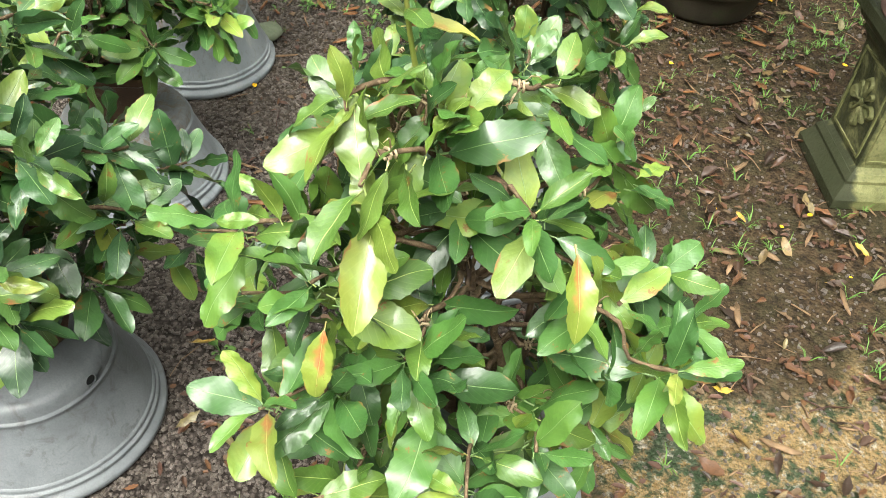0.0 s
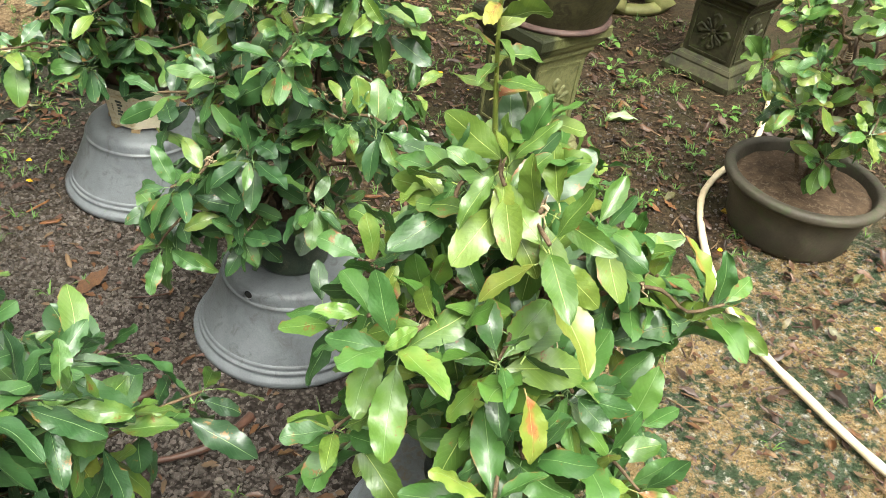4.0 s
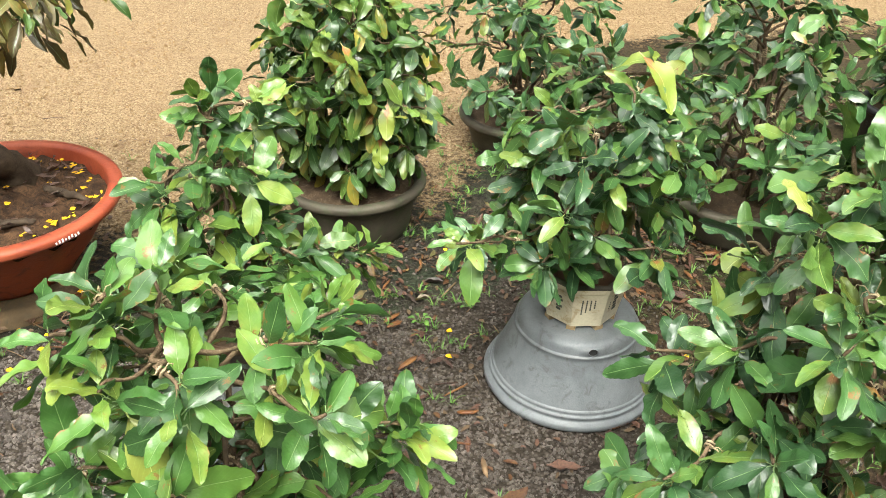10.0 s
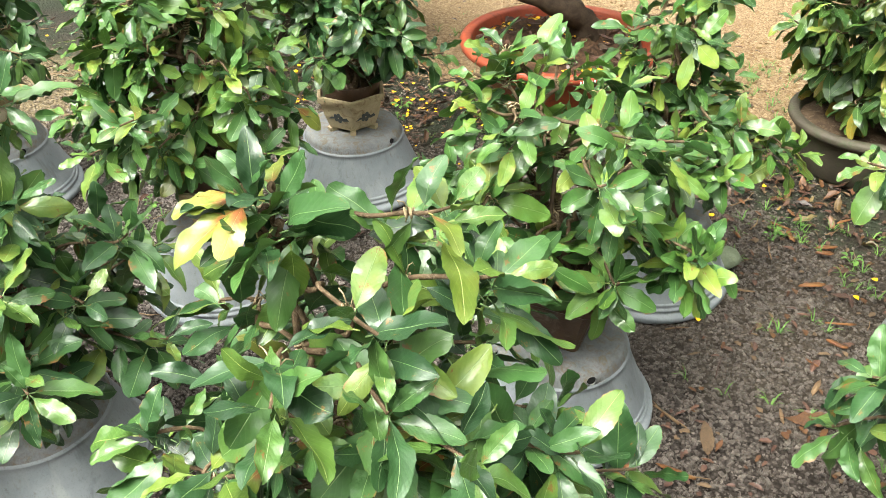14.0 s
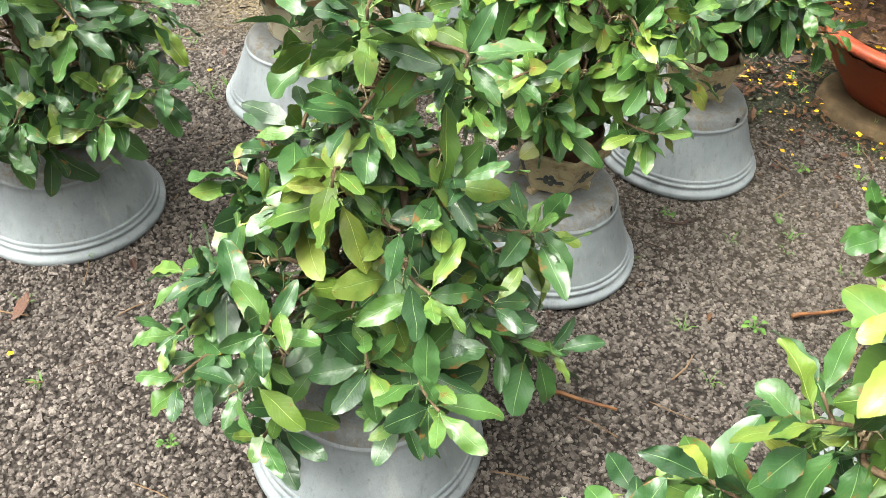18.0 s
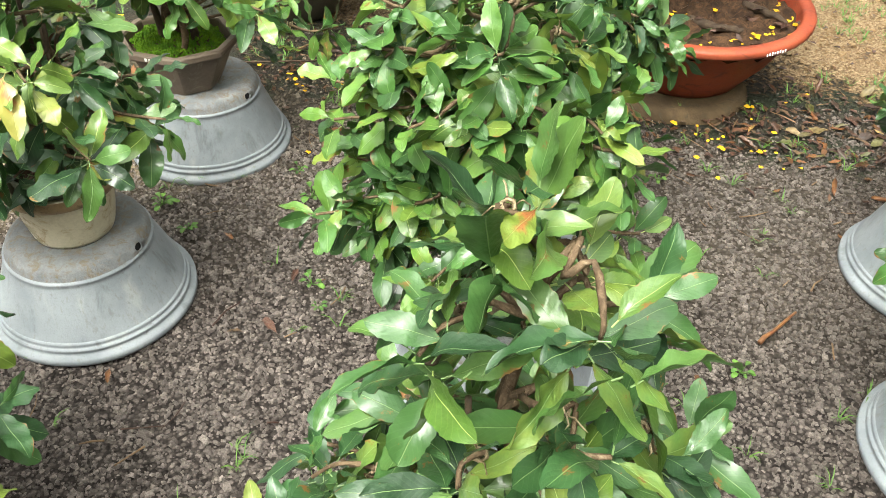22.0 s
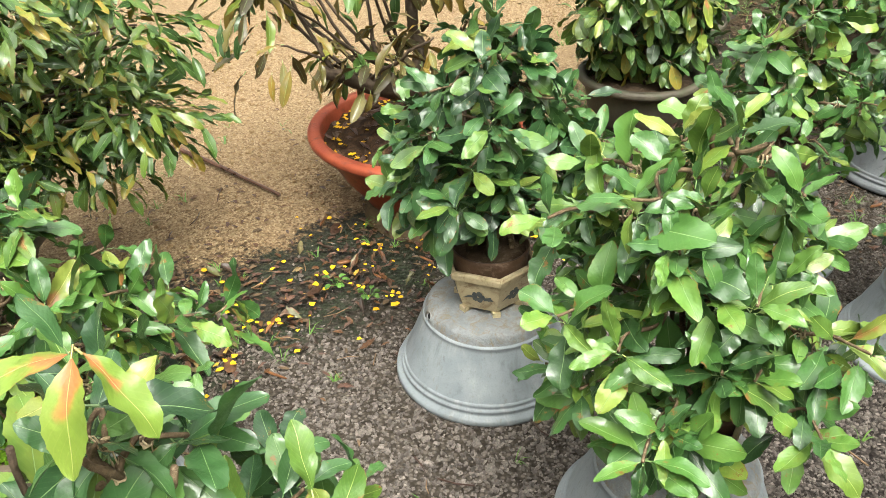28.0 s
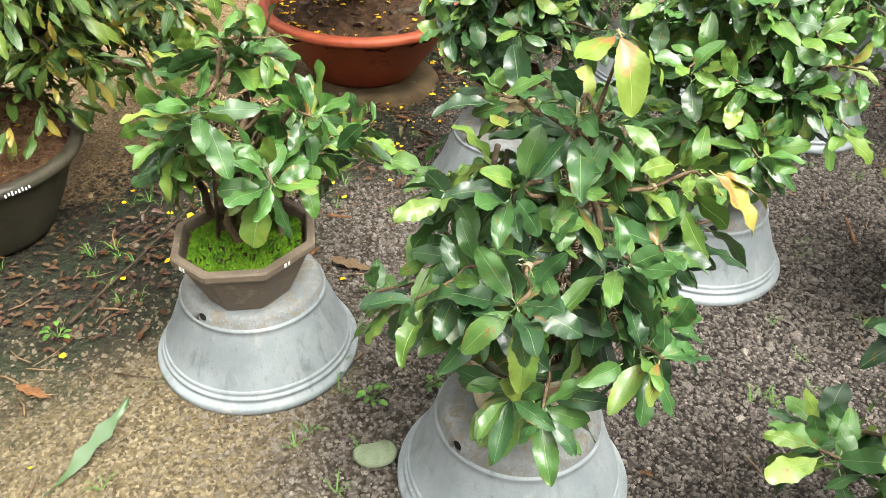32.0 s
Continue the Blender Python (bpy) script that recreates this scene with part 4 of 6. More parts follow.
leaf_rng = random.Random(11)
SHAPES = [leaf_shape(leaf_rng, leaf_rng.uniform(0.37, 0.50), leaf_rng.uniform(-0.10, 0.22), leaf_rng.uniform(-0.02, 0.40), leaf_rng.uniform(0.016, 0.046)) for _ in range(22)]
LONG_SHAPES = [leaf_shape(leaf_rng, leaf_rng.uniform(0.28, 0.40), leaf_rng.uniform(0.0, 0.25), leaf_rng.uniform(0.1, 0.5), leaf_rng.uniform(0.02, 0.05), 8) for _ in range(9)]
COARSE = [leaf_shape(leaf_rng, leaf_rng.uniform(0.37, 0.50), leaf_rng.uniform(-0.10, 0.22), leaf_rng.uniform(-0.02, 0.40), leaf_rng.uniform(0.016, 0.046), 10) for _ in range(14)]
COARSE_LEAVES = {k: [leaf_mesh(s, m) for s in COARSE] for k, m in (("green", leaf_green), ("dark", leaf_dark), ("young", leaf_young), ("yellow", leaf_yellow), ("sick", leaf_sick), ("hanging", leaf_hanging))}
LEAVES = {k: [leaf_mesh(s, m) for s in SHAPES] for k, m in (("green", leaf_green), ("dark", leaf_dark), ("young", leaf_young), ("yellow", leaf_yellow), ("sick", leaf_sick), ("hanging", leaf_hanging))}


def leaf_pose(at, d, n, size, rng, roll=0.5):
    """Pose of a leaf that starts at at, points along d and turns its face towards n."""
    d = d.normalized()
    n = (n - d * n.dot(d))
    n = n.normalized() if n.length > 1e-4 else d.orthogonal().normalized()
    m = Matrix((d.cross(n), d, n)).transposed().to_4x4()
    return Matrix.Translation(at) @ m @ pose(0, 0, 0, 0, math.degrees(rng.uniform(-roll, roll)), 0) @ Matrix.Scale(size, 4)


ISLAND = {k: leaf_material(k + "_massed", island=True, **LEAF_LOOKS[k]) for k in ("leaf_green", "leaf_dark", "leaf_young", "leaf_yellow", "leaf_sick", "leaf_hanging")}


def merged(some):
    """One mesh of many posed leaves of one tone; its tones vary from leaf to leaf."""
    verts, faces, uvs = [], [], []
    for m, me in some:
        n, count = len(verts), len(me.vertices)
        co = np.empty(count * 3)
        me.vertices.foreach_get("co", co)
        verts += [m @ Vector(c) for c in co.reshape(-1, 3).tolist()]
        faces += [tuple(i + n for i in p.vertices) for p in me.polygons]
        uvs += [tuple(d.uv) for d in me.uv_layers[0].data]
    own = some[0][1].materials[0]
    joined_mesh = mesh_from(verts, faces, ISLAND[own.name], True, "leaves")
    joined_mesh.uv_layers.new(name="UVMap").data.foreach_set("uv", np.array(uvs).ravel())
    return joined_mesh


def whorl(at, axis, count, rng, size, droop, spread=(0.75, 1.5)):
    """Leaves round the end of a twig: (pose, rank) pairs; the inner ones stand up, the outer ones lie flat or hang, each turned its own way."""
    axis = axis.normalized()
    a = axis.orthogonal().normalized()
    b = axis.cross(a)
    start = rng.uniform(0, 6.28)
    for i in range(count):
        q = i / max(1, count - 1)
        w = start + i * 2.4 + rng.uniform(-0.5, 0.5)
        th = spread[0] + (spread[1] - spread[0]) * (1 - q) + rng.uniform(-0.4, 0.4)
        d = axis * math.cos(th) + (a * math.cos(w) + b * math.sin(w)) * math.sin(th)
        d.z -= droop * (1.0 - 0.6 * q) * rng.uniform(0.2, 1.7)
        face = axis * 0.8 + Vector((rng.uniform(-0.5, 0.5), rng.uniform(-0.5, 0.5), 0.7))
        yield leaf_pose(at - axis * 0.06 * (1 - q) + d.normalized() * 0.012, d, face, size * (1.06 - 0.36 * q) * rng.uniform(0.74, 1.2), rng, 0.75), q


def tie(pts, s, r, turns, rng, loose=3):
    """Twine wound round a branch at the share s of its line, with loose curled ends."""
    c, d = along(pts, s), (along(pts, min(1.0, s + 0.08)) - along(pts, max(0.0, s - 0.08))).normalized()
    a = d.orthogonal().normalized()
    b = d.cross(a)
    n = turns * 6
    coil = [c + d * (0.0011 * (k - n / 2)) + (a * math.cos(k * 1.05) + b * math.sin(k * 1.05)) * (r + 0.0012) for k in range(n + 1)]
    pieces = [tube(coil, [0.0022] * (n + 1), 4)]
    for _ in range(loose):
        w, ln = rng.uniform(0, 6.28), rng.uniform(0.010, 0.026)
        o = a * math.cos(w) + b * math.sin(w)
        p = c + o * r
        e = p + o * ln + d * rng.uniform(-0.02, 0.02)
        pieces.append(tube([p, p.lerp(e, 0.5) + Vector((0, 0, 0.006)), e, e + d * rng.uniform(-0.012, 0.012) - Vector((0, 0, 0.006))], [0.0013, 0.0012, 0.0010, 0.0005], 3))
    return joined(pieces)


def wiggly(p0, p1, rng, lift=0.03, steps=7, wig=0.012):
    """A crooked line from p0 to p1."""
    pts = []
    for i in range(steps + 1):
        s = i / steps
        p = p0.lerp(p1, s)
        p.z += lift * math.sin(math.pi * s)
        if 0 < i < steps:
            p += Vector((rng.uniform(-wig, wig), rng.uniform(-wig, wig), rng.uniform(-wig, wig)))
        pts.append(p)
    return pts


def smooth(pts, steps=3):
    """The same line, rounded through its points."""
    out = []
    for i in range(len(pts) - 1):
        p0, p1, p2, p3 = pts[max(i - 1, 0)], pts[i], pts[i + 1], pts[min(i + 2, len(pts) - 1)]
        for k in range(steps):
            t = k / steps
            out.append(0.5 * ((2 * p1) + (p2 - p0) * t + (2 * p0 - 5 * p1 + 4 * p2 - p3) * t * t + (3 * p1 - p0 - 3 * p2 + p3) * t ** 3))
    return out + [pts[-1]]


def along(pts, s):
    k = min(int(s * (len(pts) - 1)), len(pts) - 2)
    return pts[k].lerp(pts[k + 1], s * (len(pts) - 1) - k)


def crown(plant, z0, seed, top=1.05, apex=(0, 0), prof=((0.34, 0.30), (0.48, 0.40), (0.62, 0.38), (0.8, 0.26), (0.95, 0.15), (1.1, 0.05)), branches=22, extra=(), light=0.12, sick=0.03, kind="green",
          size=0.116, droop=0.5, stems=4, stakes=2, yellow=(), lean=(0, 0), stem_r=0.010, singles=290, tuft=8, spread=0.045):
    """Trunks, twisted branches and single leaves of one shrub, in the plant's own space (z from the pot's foot)."""
    rng = random.Random(seed)
    size, branches = size * 0.85, int(branches * 1.4)
    droop *= 1.0 if kind == "hanging" else 0.6
    radius = lambda z: float(np.interp(z, [p[0] for p in prof], [p[1] for p in prof]))  # noqa: E731
    low = prof[0][0]
    tip = Vector((apex[0], apex[1], top - 0.06))
    leader = smooth(wiggly(Vector((0.01, 0, z0 - 0.02)), tip, rng, 0.0, 9, 0.026), 3)
    part("trunk", mesh_from(*tube(leader, [stem_r * (1.35 - 1.08 * i / (len(leader) - 1)) * rng.uniform(0.88, 1.15) for i in range(len(leader))], 8), bark, True), plant, "crooked brown trunk")
    for s in (0.30, 0.45, 0.60, 0.75):
        part("twine_tie", mesh_from(*tie(leader, s, stem_r * (1.35 - 1.05 * s), 5, rng, 3), twine, True), plant, "pale twine wound round the trunk")
    for i in range(stems):
        w = 2 * math.pi * i / stems + rng.uniform(-0.4, 0.4)
        p0 = Vector((spread * math.cos(w), spread * math.sin(w), z0 - 0.02))
        p1 = Vector((rng.uniform(0.05, 0.14) * math.cos(w), rng.uniform(0.05, 0.14) * math.sin(w), z0 + (top - z0) * rng.uniform(0.4, 0.72)))
        line = smooth(wiggly(p0, p1, rng, 0, 8, 0.021), 2)
        part("stem", mesh_from(*tube(line, [stem_r * (0.85 - 0.022 * k) * rng.uniform(0.85, 1.15) for k in range(len(line))], 6), bark if i % 2 else bark_dark, True), plant)
    for i in range(stakes):
        w = rng.uniform(0, 6.28)
        p0 = Vector(((spread + 0.015) * math.cos(w), (spread + 0.015) * math.sin(w), z0 - 0.02))
        p1 = p0 + Vector((rng.uniform(-0.03, 0.03), rng.uniform(-0.03, 0.03), (top - z0) * rng.uniform(0.5, 0.75)))
        part("stake", mesh_from(*tube([p0, p0.lerp(p1, 0.5), p1], [0.005, 0.005, 0.0045], 6), stake, True), plant, "dark straight bamboo stake")
    weights = [(z, radius(z)) for z in np.linspace(low, top - 0.08, 40) if radius(z) > 0.065]
    total, acc, levels = sum(r + 0.05 for _, r in weights), 0.0, []
    for z, r in weights:
        acc += (r + 0.05) / total * branches
        while len(levels) < int(acc + 0.5):
            levels.append(z)
    ends = []
    for i, z in enumerate(levels):
        w = i * 2.399963 + rng.uniform(-0.3, 0.3) + seed
        r = radius(z) * (rng.uniform(0.74, 1.0) if i % 4 else rng.uniform(0.50, 0.70))
        ends.append((Vector((r * math.cos(w) + lean[0] * (z - z0), r * math.sin(w) + lean[1] * (z - z0), z + rng.uniform(-0.03, 0.03))), None))
    ends += [(Vector(e[:3]), e[3] if len(e) > 3 else None) for e in extra]
    out = []
    for n, (e, tone) in enumerate(ends):
        r = math.hypot(e.x, e.y)
        hold = max(z0 + 0.07, min(top - 0.1, e.z - 0.02 - 0.25 * r + rng.uniform(0, 0.06)))
        root = along(leader, min(0.97, max(0.08, (hold - z0) / (top - 0.06 - z0))))
        pts = smooth(wiggly(root, e, rng, 0.03, 6, 0.019))
        part("branch", mesh_from(*tube(pts, [(0.0049 - 0.00012 * k) * rng.uniform(0.82, 1.2) for k in range(len(pts))], 6), bark, True), plant)
        if n % 4 != 3:
            part("twine_tie", mesh_from(*tie(pts, rng.uniform(0.5, 0.75), 0.0055, 2, rng), twine, True), plant, "pale twine tied round a branch")
        outward = Vector((e.x, e.y, 0)).normalized() if r > 0.02 else Vector((0, 0, 1))
        hang = droop * (1.35 if e.z < low + 0.15 else 1.0)
        high = (e.z - low) / (top - low)
        axis = outward * (0.85 - 0.45 * high) + Vector((0, 0, 0.45 + 0.6 * high))
        out += [(m, q, high, tone) for m, q in whorl(e, axis, rng.randint(7, 10), rng, size, hang)]
        for s, k in ((0.84, 7), (0.60, 4 if (e - root).length > 0.22 else 0)):
            p = along(pts, s)
            swing = Vector((rng.uniform(-1, 1), rng.uniform(-1, 1), rng.uniform(0.2, 1.0))) + outward * 0.5
            out += [(m, q, high, tone) for m, q in whorl(p, swing, k, rng, size * 0.95, hang)]
    out += [(m, q, 1.0, None) for m, q in whorl(tip + Vector((0, 0, 0.03)), Vector((0, 0, 1)), tuft, rng, size, droop * 0.6, (0.35, 1.3))]
    # the outer leaves are parts of their own; the hidden rest behind them is one part
    out.sort(key=lambda o: -(math.hypot(o[0].translation.x, o[0].translation.y) + 0.6 * max(0.0, o[0].translation.z - 0.3)))
    rest = {}
    for n, (m, q, high, tone) in enumerate(out):
        x = rng.random()
        young = 0.5 * light * (0.5 + 1.1 * high) * (1.7 if q > 0.6 else 0.8)
        tone = tone or ("sick" if x < 0.6 * sick else "young" if x < sick + young else kind)
        if n < singles:
            part("leaf", rng.choice(LEAVES[tone]), plant, "", m)
        else:
            rest.setdefault(tone, []).append((m, rng.choice(COARSE_LEAVES[tone])))
    for tone, some in rest.items():
        me = merged(some)
        part("inner_leaves" if singles else "leaves", me, plant, "", None, "stuff")
    for x, y, z, az, dip, big in yellow:
        d = Vector((math.cos(radians(az)), math.sin(radians(az)), dip))
        part("leaf", rng.choice(LEAVES["yellow"]), plant, "yellowing leaf with an orange tip", leaf_pose(Vector((x, y, z)), d, Vector((0, 0, 1)), big, rng, 0.2))


def shoot(plant, points, count, size, seed, tone="young"):
    """A slender young shoot with small leaves up its stem and a tuft at its tip."""
    rng = random.Random(seed)
    line = smooth([Vector(p) for p in points], 4)
    part("shoot", mesh_from(*tube(line, [0.0046 - 0.0026 * i / (len(line) - 1) for i in range(len(line))], 6), shoot_skin, True), plant, "lime-green young shoot")
    for i in range(count):
        q = 0.35 + 0.65 * i / (count - 1)
        w = i * 2.4 + rng.uniform(-0.3, 0.3)
        d = Vector((math.cos(w), math.sin(w), rng.uniform(0.0, 0.5) + 0.7 * (q > 0.9)))
        part("leaf", rng.choice(LEAVES[tone if i % 3 else "yellow"]), plant, "", leaf_pose(along(line, q), d, Vector((0, 0, 1)), size * rng.uniform(0.7, 1.2) * (1.25 - 0.5 * q), rng, 0.5))


def shrub_on_base(x, y, pot, pot_turn, base_turn, label, seed, extra=(), yellow=(), tops=1.05, **kw):
    """A grey upturned pot, and the potted shrub that stands on it. extra and yellow are given in the world."""
    upturned_pot(x, y, base_turn, kw.pop("dark_stand", False))
    if pot is long_pot:
        x, y = x - 0.035, y - 0.03
    plant = thing("potted_shrub", x, y, BASE_TOP, label, "potted plant", "shrubs on grey stands")
    z0 = pot(plant, pot_turn)
    low = z0 + 0.04
    body = kw.pop("prof", None) or ((low + 0.01, 0.20), (low + 0.07, 0.31), (low + 0.18, 0.34), (low + 0.30, 0.31), (low + 0.42, 0.24), (low + 0.55, 0.15), (low + 0.75, 0.06))
    crown(plant, z0, seed, tops - BASE_TOP, prof=body, extra=[(e[0] - x, e[1] - y, e[2] - BASE_TOP, *e[3:]) for e in extra],
          yellow=[(e[0] - x, e[1] - y, e[2] - BASE_TOP, *e[3:]) for e in yellow], **kw)
    return plant


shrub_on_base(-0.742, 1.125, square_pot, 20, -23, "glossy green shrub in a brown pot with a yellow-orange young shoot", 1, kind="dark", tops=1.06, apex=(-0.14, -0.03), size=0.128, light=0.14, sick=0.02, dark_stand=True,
              extra=((-0.26, 1.22, 0.48), (-1.08, 0.98, 0.62), (-0.50, 1.20, 0.69), (-0.63, 1.25, 0.78), (-0.58, 1.07, 0.76), (-0.64, 1.00, 0.86), (-0.76, 0.92, 0.80), (-1.12, 1.12, 0.50), (-0.88, 1.08, 1.00), (-0.86, 1.12, 1.03), (-0.62, 0.90, 0.62), (-0.40, 1.30, 0.58)),
              yellow=((-0.89, 1.07, 1.03, 250, -0.1, 0.10), (-0.89, 1.08, 1.04, 215, 0.1, 0.085), (-0.88, 1.07, 1.04, 285, -0.3, 0.085), (-0.89, 1.08, 1.05, 240, 0.4, 0.055)))
shrub_on_base(-0.755, 1.94, square_pot, 48, 153, "glossy dark green shrub with twisted branches in a brown square pot", 2, tops=0.96, light=0.10, sick=0.02, branches=17, apex=(-0.08, 0.0),
              extra=((-0.46, 1.90, 0.56), (-0.44, 1.93, 0.55), (-0.62, 2.00, 0.55), (-0.65, 1.95, 0.58), (-0.91, 1.97, 0.75), (-1.00, 1.96, 0.84), (-0.80, 1.89, 0.74), (-0.77, 1.83, 0.55), (-0.88, 1.87, 0.71), (-1.08, 1.90, 0.58), (-0.93, 1.93, 0.90)))
shrub_on_base(-0.71, 2.57, lobed_pot, 10, -66, "open tiered shrub with pale branch tips in a lobed brown pot", 3, tops=0.98, light=0.16, branches=13, droop=0.5,
              prof=((0.22, 0.24), (0.28, 0.32), (0.36, 0.26), (0.46, 0.14), (0.58, 0.16), (0.76, 0.06)),
              extra=((-0.51, 2.52, 0.57), (-0.36, 2.64, 0.47, "young"), (-0.40, 2.60, 0.50), (-0.77, 2.50, 0.60), (-0.64, 2.53, 0.66), (-0.73, 2.58, 0.90), (-0.96, 2.68, 0.48), (-0.88, 2.50, 0.62), (-0.50, 2.40, 0.50)))
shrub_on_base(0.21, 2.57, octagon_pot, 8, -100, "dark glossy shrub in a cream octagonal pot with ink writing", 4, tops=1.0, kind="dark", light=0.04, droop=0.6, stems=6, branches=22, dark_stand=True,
              prof=((0.25, 0.20), (0.31, 0.28), (0.42, 0.27), (0.6, 0.22), (0.75, 0.10)),
              extra=((-0.20, 2.45, 0.58), (-0.12, 2.55, 0.52), (0.0, 2.40, 0.52), (-0.14, 2.66, 0.48)), yellow=((0.25, 2.50, 0.98, 300, -0.5, 0.14),))
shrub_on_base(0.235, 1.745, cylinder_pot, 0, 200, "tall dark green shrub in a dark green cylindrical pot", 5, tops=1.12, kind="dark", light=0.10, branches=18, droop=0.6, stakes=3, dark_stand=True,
              prof=((0.22, 0.24), (0.28, 0.32), (0.40, 0.32), (0.55, 0.26), (0.72, 0.20), (0.86, 0.10)),
              extra=((0.17, 1.63, 0.89), (0.08, 1.79, 0.78), (0.20, 1.64, 1.06), (0.23, 1.40, 0.78), (-0.11, 1.65, 0.60), (0.12, 1.59, 0.69), (0.21, 1.81, 1.07), (-0.05, 1.82, 0.72), (-0.10, 1.78, 0.48), (-0.14, 1.68, 0.44), (0.45, 1.58, 0.72), (0.42, 1.62, 0.90), (0.02, 1.60, 0.46)))
pale_shrub = shrub_on_base(0.165, 0.96, cylinder_pot, 30, 60, "bushy shrub with large pale upper leaves in a dark green pot", 6, tops=1.08, tuft=6, apex=(-0.12, -0.06), light=0.20, sick=0.02, size=0.126, branches=18, droop=0.55,
              prof=((0.16, 0.26), (0.24, 0.34), (0.38, 0.34), (0.52, 0.28), (0.66, 0.18), (0.80, 0.10)),
              extra=((-0.03, 0.75, 1.01, "young"), (0.03, 0.70, 0.77), (-0.07, 0.68, 0.72), (0.04, 0.87, 1.01), (0.40, 0.90, 0.75), (0.38, 0.70, 0.77), (-0.09, 0.74, 0.86), (-0.05, 0.90, 0.98), (-0.16, 0.92, 0.83),
                     (-0.15, 0.65, 0.72), (0.0, 0.95, 0.98), (0.44, 0.85, 0.70), (-0.1, 0.60, 0.58, "young"), (0.12, 0.60, 0.60), (-0.05, 0.82, 1.06, "young"), (-0.20, 0.82, 0.88), (-0.22, 0.90, 0.66)),
              yellow=((0.22, 0.72, 0.95, 280, -0.6, 0.10), (-0.07, 0.70, 0.82, 260, -1.0, 0.09)))
shoot(pale_shrub, ((-0.13, -0.04, 0.78), (-0.15, -0.04, 0.88), (-0.16, -0.035, 0.97), (-0.165, -0.035, 1.03)), 17, 0.066, 3)
shrub_on_base(-1.80, 2.64, hex_pot, 4, -5, "dense dark glossy shrub in a tan hexagonal pot", 7, tops=1.02, kind="dark", light=0.03, droop=0.6, stems=6, branches=24,
              prof=((0.29, 0.20), (0.35, 0.28), (0.45, 0.27), (0.58, 0.21), (0.75, 0.08)), extra=((-1.55, 2.63, 0.57), (-1.48, 2.72, 0.52), (-1.84, 2.70, 0.70), (-1.84, 2.52, 0.64), (-1.69, 2.58, 0.78), (-1.78, 2.65, 0.89), (-1.98, 2.72, 0.58), (-1.62, 2.48, 0.66)))
shrub_on_base(-1.83, 1.965, hex_pot, 24, 205, "bright green bushy shrub in a tan hexagonal pot", 8, tops=1.01, light=0.20, sick=0.03, branches=23, droop=0.5, lean=(-0.07, 0.04),
              extra=((-1.95, 1.95, 0.82), (-2.02, 1.82, 0.79), (-1.97, 1.76, 0.64), (-1.87, 1.81, 0.78), (-2.12, 1.81, 0.58), (-1.88, 2.04, 0.94, "young"), (-2.05, 1.88, 0.85), (-1.93, 1.94, 0.87), (-2.17, 1.80, 0.55), (-2.14, 2.02, 0.58), (-1.90, 1.80, 0.62), (-1.74, 1.92, 0.72), (-1.76, 1.74, 0.58), (-2.18, 2.00, 0.72), (-2.10, 2.12, 0.82), (-2.08, 1.96, 0.92)))
shrub_on_base(-1.72, 1.18, square_pot, 15, 100, "spreading shrub with a bare twisted leader", 9, kind="dark", tops=1.13, tuft=9, sick=0.01, apex=(-0.01, 0.04), light=0.04, size=0.119, branches=28,
              prof=((0.13, 0.34), (0.18, 0.39), (0.30, 0.37), (0.42, 0.28), (0.52, 0.12), (0.60, 0.05)), stem_r=0.013,
              extra=((-1.66, 1.12, 1.03), (-1.78, 1.22, 1.05), (-1.68, 1.26, 1.00, "young"), (-1.60, 1.26, 0.93), (-1.82, 1.13, 0.96), (-1.63, 1.10, 0.90), (-1.80, 1.27, 0.90), (-1.64, 1.03, 0.81, "young"), (-1.57, 1.10, 0.73), (-1.55, 1.20, 0.78), (-1.77, 1.09, 0.82), (-1.87, 1.07, 0.62), (-1.60, 1.02, 0.58), (-1.83, 0.93, 0.58), (-2.02, 1.13, 0.58), (-1.50, 1.38, 0.62)),
              yellow=((-1.73, 1.18, 1.11, 255, 0.2, 0.065),))
shrub_on_base(-2.86, 1.155, square_pot, 30, 140, "low spreading dark green shrub with bare tied branches", 10, kind="dark", tops=0.93, light=0.10, size=0.125, branches=24, stem_r=0.016, droop=0.5,
              prof=((0.12, 0.26), (0.20, 0.34), (0.34, 0.34), (0.46, 0.28), (0.58, 0.16), (0.7, 0.08)), extra=((-2.55, 1.32, 0.46), (-2.51, 1.14, 0.46), (-2.62, 1.40, 0.62), (-2.60, 0.98, 0.48)))
shrub_on_base(-2.87, 2.01, round_pot, 40, -5, "glossy green shrub with yellow drooping shoots in a cream round pot", 11, kind="dark", tops=1.08, apex=(-0.03, -0.10), tuft=2, light=0.06, branches=14, size=0.124, droop=0.65, prof=((0.24, 0.20), (0.30, 0.30), (0.40, 0.32), (0.50, 0.26), (0.62, 0.14), (0.75, 0.06)),
              extra=((-3.00, 2.00, 0.77), (-3.10, 2.00, 0.62), (-2.94, 1.92, 0.80), (-3.00, 1.90, 0.62), (-2.89, 1.74, 0.57), (-2.70, 1.80, 0.76, "young"), (-2.97, 2.17, 0.59), (-3.02, 2.26, 0.50), (-2.60, 1.78, 0.62), (-2.56, 2.0, 0.58), (-3.12, 1.86, 0.50)),
              yellow=((-2.90, 1.91, 1.05, 235, -0.75, 0.11), (-2.89, 1.91, 1.05, 300, -0.6, 0.105), (-2.90, 1.92, 1.05, 170, -0.05, 0.095), (-2.72, 1.77, 0.78, 270, -0.5, 0.12), (-2.71, 1.76, 0.78, 310, -0.4, 0.11)))
